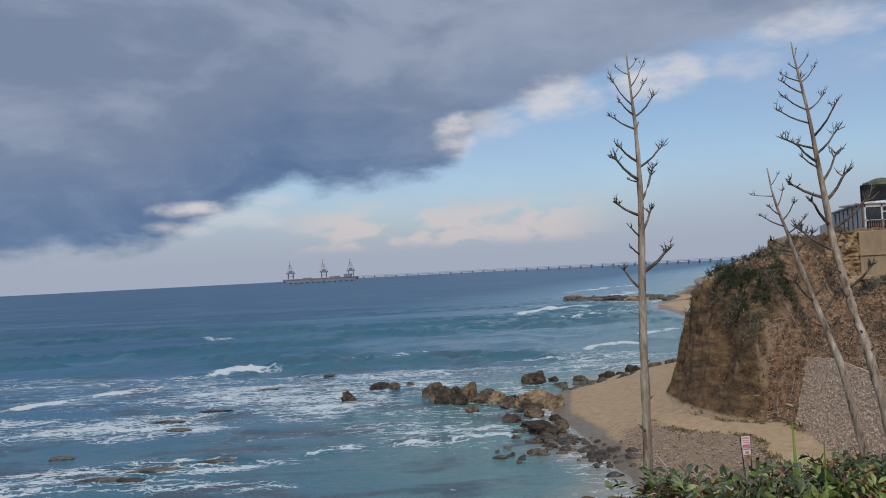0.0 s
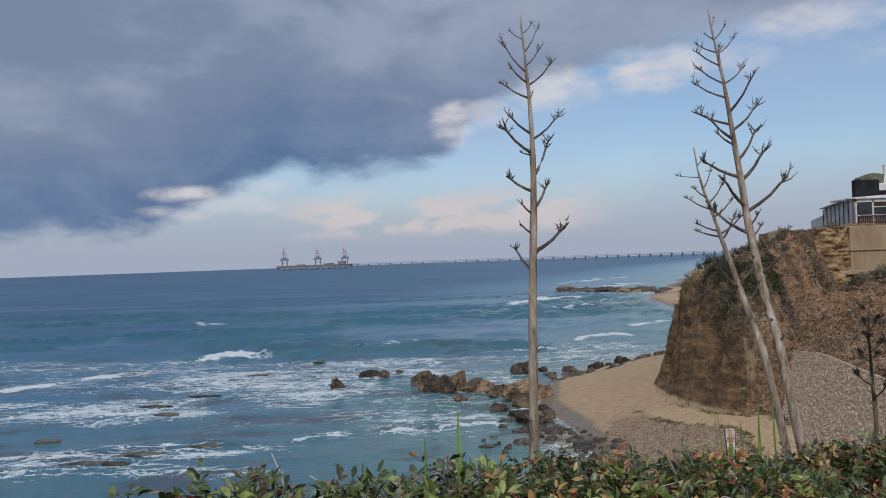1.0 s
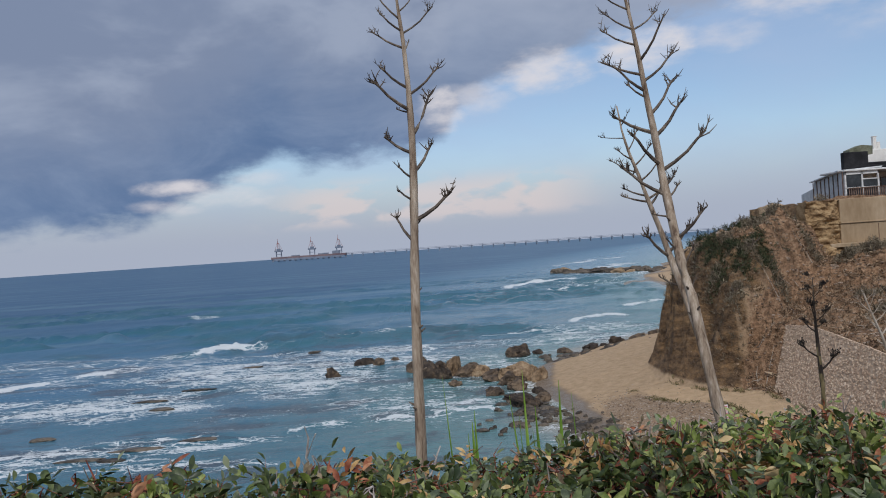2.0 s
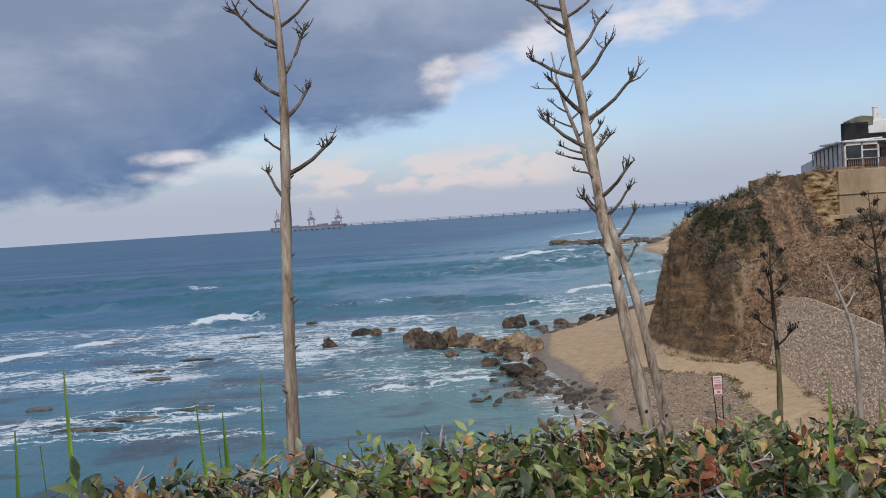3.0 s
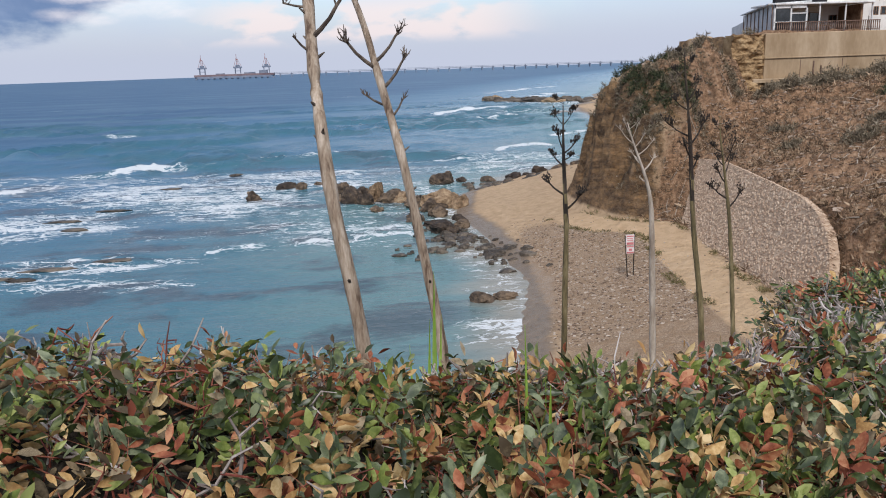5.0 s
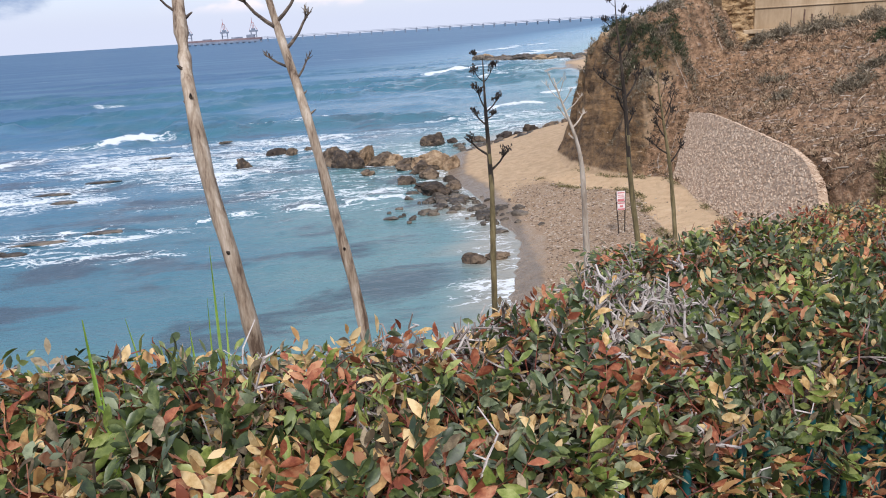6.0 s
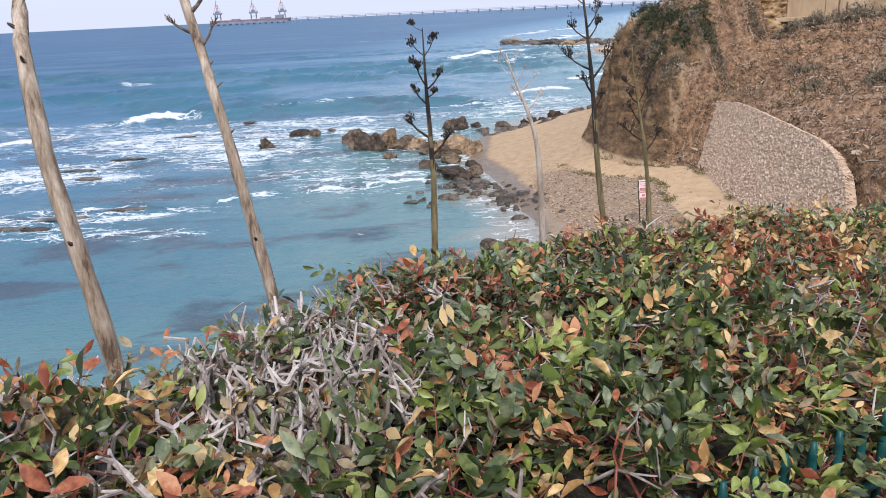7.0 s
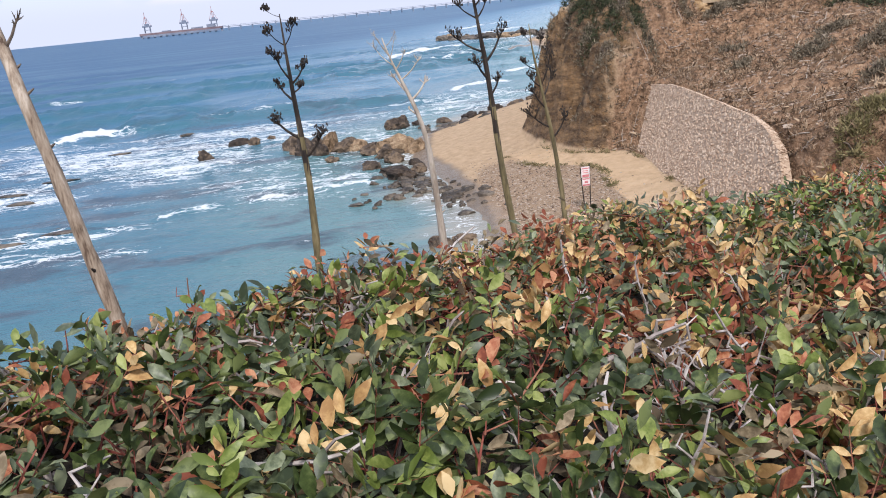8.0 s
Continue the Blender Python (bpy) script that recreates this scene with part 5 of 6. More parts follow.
    part("top_rail", boxes("top_rail", [(38.3, 69.2, 14.98, 48.2, 69.27, 15.05)], M_RUST), rail)
    part("bottom_rail", boxes("bottom_rail", [(38.3, 69.2, 14.2, 48.2, 69.27, 14.26)], M_RUST), rail)
    bar = boxes("baluster", [(-0.035, -0.03, 14.0, 0.035, 0.03, 15.0)], M_RUST)
    for i in range(50):
        ob = part("baluster", bar, rail)
        ob.location = (38.35 + i * 0.2, 69.235, 0)
    for i, x in enumerate((44.2, 46.2)):
        t = thing("terrace_table", "small dark table on the terrace", "table", (x + 1.35, 71.6, 14.40), "terrace tables")
        part("tabletop", boxes("tabletop", [(-0.6, -0.35, 0.7, 0.6, 0.35, 0.76)], M_WOOD, 0.01), t)
        for lx in (-0.5, 0.5):
            part("leg", boxes("leg", [(lx - 0.04, -0.25, 0, lx + 0.04, 0.25, 0.7)], M_WOOD), t)
    # leaning posts of an old fence at the foot of the wall
    fn = thing("old_post_fence", "row of leaning dark posts with a yellow sheet", "fence")
    for i, (x, z) in enumerate(((41.2, 12.0), (41.9, 11.6), (43.5, 11.4), (45.5, 11.0), (47.4, 10.8), (50.2, 10.7))):
        g = height_at(x, 65.6)
        part("post", boxes("post", [(x - 0.05, 65.55, g - 0.3, x + 0.05, 65.65, max(z, g + 0.9))], M_RUST), fn)
    part("sheet", boxes("sheet", [(41.9, 65.6, 10.9, 45.4, 65.64, 11.45)], M_CONCRETE), fn, "faded yellow sheet")
    for x, z in ((50.9, 15.6), (51.5, 15.45), (52.4, 15.0)):
        part("post", boxes("post", [(x - 0.05, 67.6, 14.0, x + 0.05, 67.7, z)], M_RUST), fn)
    ap = thing("apartment_building", "distant pale apartment block with stacked balconies", "apartment building", (132.6, 160, 9.8))
    part("wall", boxes("apartment_wall", [(-0.4, 0, -2, 20, 6, 12.5)], M_WHITE, 0.1), ap)
    part("roof", boxes("apartment_roof", [(-0.8, -0.5, 12.5, 20.4, 6.4, 13)], M_SHEET, 0.05), ap)
    for k in range(4):
        part("balcony", boxes("balcony", [(-1.6, -0.8, 1.2 + 3 * k, 2.0, 5, 1.5 + 3 * k), (-1.6, -0.8, 2.2 + 3 * k, 2.0, -0.7, 2.35 + 3 * k), (-1.6, -0.8, 1.5 + 3 * k, -1.5, -0.7, 2.3 + 3 * k)], M_WHITE, 0.03), ap)
        part("window", boxes("window", [(0.6, -0.06, 1.7 + 3 * k, 2.6, 0.0, 3.6 + 3 * k)], M_GLASSY), ap)


build_house()

# ---------------------------------------------------------------- jetty and loading platform
def build_jetty():
    y = 2000
    pf = thing("loading_platform", "long offshore coal loading platform on the horizon", "jetty platform")
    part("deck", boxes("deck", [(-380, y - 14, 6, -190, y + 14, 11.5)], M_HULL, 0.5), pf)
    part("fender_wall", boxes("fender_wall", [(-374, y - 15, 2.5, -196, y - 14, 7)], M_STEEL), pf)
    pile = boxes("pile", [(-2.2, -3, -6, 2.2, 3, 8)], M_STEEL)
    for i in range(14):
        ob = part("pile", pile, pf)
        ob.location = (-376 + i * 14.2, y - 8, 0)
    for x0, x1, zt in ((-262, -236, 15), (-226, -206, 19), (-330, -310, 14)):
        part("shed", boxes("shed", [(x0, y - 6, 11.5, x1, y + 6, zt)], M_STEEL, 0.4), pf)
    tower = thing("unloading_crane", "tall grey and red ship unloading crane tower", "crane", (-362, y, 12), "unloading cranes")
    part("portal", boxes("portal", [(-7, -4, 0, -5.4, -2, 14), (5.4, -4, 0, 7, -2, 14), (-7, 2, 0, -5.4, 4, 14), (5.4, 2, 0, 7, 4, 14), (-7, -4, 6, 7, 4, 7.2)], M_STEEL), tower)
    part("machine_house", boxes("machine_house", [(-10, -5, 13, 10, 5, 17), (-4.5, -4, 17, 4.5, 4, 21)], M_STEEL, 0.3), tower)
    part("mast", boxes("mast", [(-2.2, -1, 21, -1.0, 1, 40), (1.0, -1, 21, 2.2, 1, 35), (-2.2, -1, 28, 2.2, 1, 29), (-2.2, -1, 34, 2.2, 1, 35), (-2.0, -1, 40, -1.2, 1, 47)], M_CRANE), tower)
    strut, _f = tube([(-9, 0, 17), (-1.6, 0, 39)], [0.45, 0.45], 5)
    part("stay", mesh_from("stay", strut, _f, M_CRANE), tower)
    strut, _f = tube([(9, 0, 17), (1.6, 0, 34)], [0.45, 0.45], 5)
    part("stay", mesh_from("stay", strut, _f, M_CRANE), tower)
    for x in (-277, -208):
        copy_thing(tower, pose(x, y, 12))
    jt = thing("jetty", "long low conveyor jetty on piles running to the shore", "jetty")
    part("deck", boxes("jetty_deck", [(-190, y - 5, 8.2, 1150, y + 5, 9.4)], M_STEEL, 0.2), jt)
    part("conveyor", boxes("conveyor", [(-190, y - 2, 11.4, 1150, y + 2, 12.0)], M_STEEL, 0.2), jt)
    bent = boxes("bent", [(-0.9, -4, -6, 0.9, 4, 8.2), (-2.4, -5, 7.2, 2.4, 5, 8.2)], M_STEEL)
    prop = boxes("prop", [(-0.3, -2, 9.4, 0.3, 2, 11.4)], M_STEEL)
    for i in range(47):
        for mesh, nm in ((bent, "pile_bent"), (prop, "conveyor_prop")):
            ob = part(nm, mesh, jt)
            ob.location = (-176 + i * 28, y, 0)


build_jetty()

# ---------------------------------------------------------------- warning sign on the beach
def build_sign():
    gz = height_at(16.1, 40.5)
    s = thing("warning_sign", "white and red warning boards on two thin dark posts", "sign", (16.1, 40.5, gz))
    v, f = tube([(-0.12, 0, -0.2), (-0.30, 0, 2.3)], [0.035, 0.03], 6)
    part("post", mesh_from("post", v, f, M_DARK), s)
    v, f = tube([(0.22, 0.05, -0.2), (0.22, 0, 2.45)], [0.035, 0.03], 6)
    part("post", mesh_from("post", v, f, M_DARK), s)
    up = part("board", boxes("board", [(-0.27, -0.06, 1.78, 0.20, -0.035, 2.36)], M_BOARD, 0.006), s, "white board with red print")
    part("print", boxes("print", [(-0.22, -0.068, 1.80, 0.16, -0.062, 1.93), (-0.22, -0.068, 2.24, 0.16, -0.062, 2.30), (-0.20, -0.068, 2.12, 0.10, -0.062, 2.16), (-0.20, -0.068, 2.02, 0.12, -0.062, 2.06)], M_SIGNRED), up)
    lo = part("board", boxes("board", [(-0.23, -0.06, 1.30, 0.20, -0.035, 1.74)], M_BOARD, 0.006), s, "lower board with red border")
    part("print", boxes("print", [(-0.21, -0.068, 1.32, 0.18, -0.062, 1.40), (-0.21, -0.068, 1.66, 0.18, -0.062, 1.72), (-0.10, -0.068, 1.46, 0.08, -0.062, 1.58)], M_SIGNRED), lo)


build_sign()
build_revetment()

# ---------------------------------------------------------------- dried flower stalks behind the hedge
# kind, depth, half thickness, leading points of the stem (x, z), side branches (height, reach across, rise)
STALKS = [
    ('pale', 2.15, 0.0145, [(0.774, 13.45), (0.781, 13.392), (0.791, 13.31), (0.798, 13.21), (0.805, 13.095), (0.805, 12.997), (0.8, 12.833), (0.789, 12.669), (0.781, 12.506), (0.779, 12.343), (0.773, 12.181)],
     [(13.389, 0.035, 0.038), (13.334, 0.042, 0.073), (13.296, 0.048, 0.058), (13.24, 0.086, 0.083), (13.197, 0.014, 0.029), (13.083, 0.08, 0.067), (12.975, 0.054, 0.113), (12.881, 0.054, 0.081), (12.755, 0.104, 0.074), (12.705, 0.011, 0.021), (13.373, -0.035, 0.034), (13.277, -0.071, 0.084), (13.247, -0.053, 0.04), (13.203, -0.077, 0.043), (13.1, -0.07, 0.055), (13.043, -0.093, 0.075), (13.038, -0.036, 0.013), (12.932, -0.073, 0.054), (12.866, -0.039, 0.034), (12.809, -0.04, 0.029), (12.702, -0.045, 0.067)]),
    ('pale', 2.32, 0.0168, [(1.424, 13.53), (1.442, 13.464), (1.457, 13.408), (1.47, 13.333), (1.483, 13.24), (1.493, 13.155), (1.508, 13.062), (1.523, 12.969), (1.54, 12.894), (1.552, 12.782), (1.543, 12.66), (1.55, 12.536), (1.566, 12.435), (1.587, 12.278), (1.632, 12.019)],
     [(13.474, 0.015, 0.037), (13.432, 0.032, 0.044), (13.385, 0.074, 0.063), (13.324, 0.017, 0.102), (13.286, 0.096, 0.071), (13.192, 0.057, 0.107), (13.133, 0.116, 0.096), (13.034, 0.097, 0.114), (12.968, 0.088, 0.099), (12.865, 0.136, 0.112), (12.818, 0.045, 0.045), (12.781, 0.04, 0.045), (13.433, -0.037, 0.014), (13.389, -0.066, 0.03), (13.346, -0.088, 0.046), (13.287, -0.091, 0.049), (13.24, -0.087, 0.068), (13.152, -0.118, 0.045), (13.104, -0.095, 0.064), (13.085, -0.05, 0.044), (12.979, -0.117, 0.059), (12.885, -0.101, 0.087), (12.792, -0.109, 0.087), (12.629, -0.039, 0.037), (12.66, 0.076, 0.085), (12.727, -0.056, 0.011)]),
    ('pale', 2.95, 0.0165, [(1.542, 13.151), (1.557, 13.077), (1.578, 12.998), (1.593, 12.908), (1.662, 12.808), (1.691, 12.625), (1.723, 12.532), (1.755, 12.41), (1.787, 12.251), (1.828, 11.994), (1.863, 11.804)],
     [(13.077, 0.024, 0.051), (13.032, -0.074, 0.013), (12.987, 0.046, 0.077), (12.953, -0.066, 0.036), (12.93, 0.082, 0.083), (12.904, -0.088, 0.052), (12.874, 0.059, 0.065), (12.818, -0.072, 0.036), (12.796, -0.089, 0.025), (12.806, 0.098, 0.075), (12.783, 0.075, 0.096), (12.608, 0.079, 0.093), (12.592, -0.096, 0.092), (12.532, 0.073, 0.093), (12.484, -0.068, 0.037), (12.45, 0.042, 0.06)]),
    ('dark', 3.09, 0.0098, [(2.306, 12.468), (2.313, 12.376), (2.31, 12.273), (2.314, 12.184), (2.321, 12.11), (2.32, 12.008), (2.312, 11.874)],
     [(12.393, -0.036, 0.037), (12.308, -0.032, 0.068), (12.256, -0.037, 0.043), (12.159, -0.062, 0.052), (12.392, 0.028, 0.048), (12.298, 0.038, 0.043), (12.276, 0.026, 0.018), (12.109, 0.054, 0.062), (12.461, -0.031, 0.017)]),
    ('dark', 3.39, 0.0112, [(2.827, 12.629), (2.836, 12.587), (2.846, 12.512), (2.858, 12.425), (2.872, 12.315), (2.885, 12.249), (2.889, 12.148), (2.9, 12.001), (2.918, 11.816), (2.939, 11.674)],
     [(12.512, -0.05, 0.043), (12.544, 0.039, 0.042), (12.436, 0.048, 0.071), (12.403, -0.062, 0.049), (12.403, 0.03, 0.054), (12.305, -0.081, 0.052), (12.275, 0.064, 0.083), (12.227, -0.042, 0.056), (12.177, 0.038, 0.048), (12.597, -0.029, 0.022)]),
    ('olive', 3.55, 0.0090, [(3.054, 12.367), (3.063, 12.297), (3.077, 12.203), (3.099, 12.131), (3.112, 12.059), (3.135, 11.913), (3.152, 11.69)],
     [(12.222, -0.049, 0.029), (12.25, 0.029, 0.07), (12.167, 0.035, 0.106), (12.167, -0.047, 0.042), (12.131, 0.047, 0.07), (12.095, -0.046, 0.066), (12.03, -0.073, 0.055), (11.993, 0.047, 0.071), (12.309, -0.024, 0.031)]),
    ('bleached', 3.2, 0.0112, [(2.548, 12.384), (2.565, 12.329), (2.587, 12.287), (2.61, 12.246), (2.64, 12.193), (2.651, 12.131), (2.661, 12.004), (2.676, 11.701)],
     [(12.298, 0.028, 0.05), (12.339, -0.027, 0.045), (12.214, 0.053, 0.05), (12.252, -0.031, 0.034), (12.329, 0.015, 0.054), (12.173, -0.022, 0.017), (12.36, 0.03, 0.035), (12.31, -0.05, 0.055), (12.35, -0.035, 0.05), (12.27, 0.055, 0.05), (12.235, -0.035, 0.05)]),
]


def build_stalks():
    looks = {
        "pale": (M_STALK, M_TWIG, False, "tall dry greyish-brown flower stalk with bare curling side branches"),
        "dark": (M_DARK, M_DARK, True, "slender blackened flower stalk with clusters of dark seed pods"),
        "olive": (M_OLIVE, M_DARK, True, "thin olive-brown flower stalk with sparse seed clusters"),
        "bleached": (M_PALE, M_PALE, False, "thin bleached dry flower stalk with short bare branches"),
    }
    for n, (kind, y, r, stem, branches) in enumerate(STALKS):
        rnd = random.Random(40 + n)
        m_stem, m_branch, pods, label = looks[kind]
        foot = stem[-1]
        lean = (stem[-1][0] - stem[-3][0]) / (stem[-1][1] - stem[-3][1])
        gz = height_at(foot[0], y) - 0.15
        gx = foot[0] + lean * 0.4 * (gz - foot[1])
        pts = [(gx, gz)] + [(foot[0] * (1 - t) + gx * t, foot[1] * (1 - t) + gz * t) for t in (0.66, 0.33)] + stem[::-1]
        xs, zs = np.array([p[0] for p in pts]), np.array([p[1] for p in pts])
        zz = np.linspace(zs[0], zs[-1], 60)
        xx = np.interp(zz, zs, xs)
        xx = np.convolve(np.pad(xx, 3, mode="edge"), np.ones(7) / 7, "valid")
        yy = y + 0.012 * np.sin(zz * 5 + n)
        if n == 1:
            yy = yy + np.interp(zz, [12.3, 12.5, 12.55, 12.85], [-0.06, -0.03, 0.0, 0.11])
            xx = xx - np.interp(zz, [12.3, 12.5], [0.008, 0.0])
        if n == 2:
            yy = yy + np.interp(zz, [12.35, 12.75], [-0.10, 0.0])
            xx = xx - np.interp(zz, [12.35, 12.75], [0.006, 0.0])
        top, mid = zs[-1], foot[1]
        rad = np.interp(zz, [gz, mid, mid + 0.55 * (top - mid), top], [r * 1.15, r, r * 0.72, r * 0.13])
        rad = rad * (1 + 0.05 * np.sin(zz * 31 + n) + 0.04 * np.sin(zz * 83))
        base = np.array([gx, y, gz])
        st = thing("flower_stalk", label, "flower stalk", base, "dried flower stalks")
        v, f = tube(np.stack([xx, yy, zz], 1) - base, rad, 10)
        v = v + 0.0007 * np.stack([np.sin(v[:, 2] * 210 + v[:, 1] * 400), np.sin(v[:, 2] * 170 + v[:, 0] * 500), 0 * v[:, 0]], 1)
        if pods:
            height = v[f].mean(1)[:, 2] + gz + 0.10 * np.sin(np.arange(len(f)) * 12.9898)
            part("stem", mesh_from("stem", v, f, [m_stem, M_OLIVE], (height < mid + 0.42 * (top - mid)).astype(int), smooth=True), st)
        else:
            part("stem", mesh_from("stem", v, f, m_stem, smooth=True), st)
            for k in range(9):
                h = rnd.uniform(mid, mid + 0.5 * (top - mid))
                ang = rnd.uniform(0, 6.28)
                c = np.array([np.interp(h, zz, xx), np.interp(h, zz, yy), h]) - base
                r1 = float(np.interp(h, zz, rad))
                o = np.array([math.cos(ang), math.sin(ang), 0.7])
                sv, sf = tube([c + o * r1 * 0.5, c + o * r1 * 1.15, c + o * r1 * rnd.uniform(1.4, 2.0)], [r1 * 0.30, r1 * 0.24, r1 * 0.10], 5)
                part("stub", mesh_from("stub", sv, sf, m_branch), st)
        for k, (h, dx, dz) in enumerate(branches):
            x0, r0 = float(np.interp(h, zz, xx)), float(np.interp(h, zz, rad))
            reach = math.hypot(dx, dz)
            dy = rnd.uniform(-0.6, 0.6) * reach
            a = np.array([x0, float(np.interp(h, zz, yy)), h]) - base
            e = a + np.array([dx, dy, dz])
            # leaves the stem outward, then turns up
            q = [a, a + np.array([dx * 0.30, dy * 0.3, dz * 0.22]), a + np.array([dx * 0.58, dy * 0.6, dz * 0.48]), a + np.array([dx * 0.80, dy * 0.85, dz * 0.78]), e]
            rb = min(r0 * 0.62, 0.0015 + reach * (0.075 if kind == "bleached" else 0.042))
            pieces = [tube(q, rb * np.array([1.0, 0.82, 0.68, 0.6, 0.45]), 6)]
            tips = []
            for j in range(9 if pods else 8 if reach > 0.06 else 5):
                s = rnd.uniform(0.60, 1.0) if pods else rnd.uniform(0.72, 1.0)
                i0 = min(3, int(s * 4))
                p0 = q[i0] + (q[i0 + 1] - q[i0]) * (s * 4 - i0)
                ln = reach * (rnd.uniform(0.22, 0.42) if pods else rnd.uniform(0.15, 0.33))
                d = np.array([np.sign(dx) * rnd.uniform(-0.5, 1.0), rnd.uniform(-0.9, 0.9), rnd.uniform(0.2, 1.2)])
                d /= np.linalg.norm(d)
                p1 = p0 + d * ln * 0.6
                bend = np.array([rnd.uniform(-0.5, 0.5), rnd.uniform(-0.5, 0.5), rnd.uniform(0.1, 0.9)])
                p2 = p1 + (d + bend) * ln * 0.35
                pieces.append(tube([p0, p1, p2], [rb * 0.36, rb * 0.26, rb * 0.10], 4))
                tips.append(p2)
                for w in range(2):
                    d2 = np.array([rnd.uniform(-1, 1), rnd.uniform(-1, 1), rnd.uniform(-0.2, 1)])
                    p3 = p1 + d2 * ln * 0.34
                    pieces.append(tube([p1, p3], [rb * 0.22, rb * 0.08], 4))
                    tips.append(p3)
            br = part("branch", mesh_from("branch", *joined(pieces), m_branch), st)
            if pods:
                pv, pf = pebble_template(k)
                seeds = []
                for p in tips + [e]:
                    for w in range(2):
                        s = rnd.uniform(0.0012, 0.0023)
                        seeds.append((pv * np.array([s, s, s * 2.2]) + p + np.array([rnd.uniform(-1, 1), rnd.uniform(-1, 1), rnd.uniform(0, 1)]) * 0.005, pf))
                part("seed_cluster", mesh_from("seed_cluster", *joined(seeds), M_POD), br, "dark dried seed pods", kind="stuff")


build_stalks()

# ---------------------------------------------------------------- hedge, fence and grass by the promenade
# the hedge follows the promenade: s runs along it, v across it towards the sea
ALONG, ACROSS, HEDGE_AT = np.array([0.86, 0.51]), np.array([-0.51, 0.86]), np.array([1.74, 0.9])
HEDGE_FRONT = -0.075


def hedge_back(s):
    return np.interp(s, [-0.6, -0.3, -0.05, 0.1, 0.3, 0.42, 0.5, 0.62, 0.8, 1.2, 2.5], [0.38, 0.36, 0.29, 0.21, 0.155, 0.175, 0.22, 0.275, 0.295, 0.31, 0.31]) + 0.015 * vnoise(s * 6, s * 0, 2)


def hedge_point(s, v, dz=0.0):
    """A place on the clipped top, sunk by dz."""
    x, y = HEDGE_AT[0] + s * ALONG[0] + v * ACROSS[0], HEDGE_AT[1] + s * ALONG[1] + v * ACROSS[1]
    b = hedge_back(s)
    z = 12.385 - 0.145 * (x - 1.74) - 0.075 * sstep(s, -1.44, -1.72) + 0.011 * fbm(s * 6, v * 6, 91) + 0.010 * vnoise(s * 17, v * 17, 92) - 0.008 + 0.020 * np.exp(-(((s + 0.58) / 0.24) ** 2))
    z = z - 0.048 * (1 - np.clip((b - v) / 0.07, 0, 1)) ** 2 - 0.03 * (1 - np.clip((v - HEDGE_FRONT) / 0.05, 0, 1)) ** 2
    return np.stack([x + 0 * z, y + 0 * z, z - dz], -1)


LEAF_V = np.array([(0, 0, 0), (0.24, 0.13, 0.04), (0.24, -0.13, 0.04), (0.42, 0, -0.03), (0.52, 0.205, 0.06), (0.52, -0.205, 0.06), (0.80, 0.13, 0.0), (0.80, -0.13, 0.0), (1.0, 0, -0.11)])
LEAF_F = np.array([(0, 3, 1), (0, 2, 3), (1, 3, 4), (3, 2, 5), (4, 3, 6), (3, 5, 7), (6, 3, 7), (6, 7, 8)])


def unit(a):
    return a / (np.linalg.norm(a, axis=-1, keepdims=True) + 1e-9)


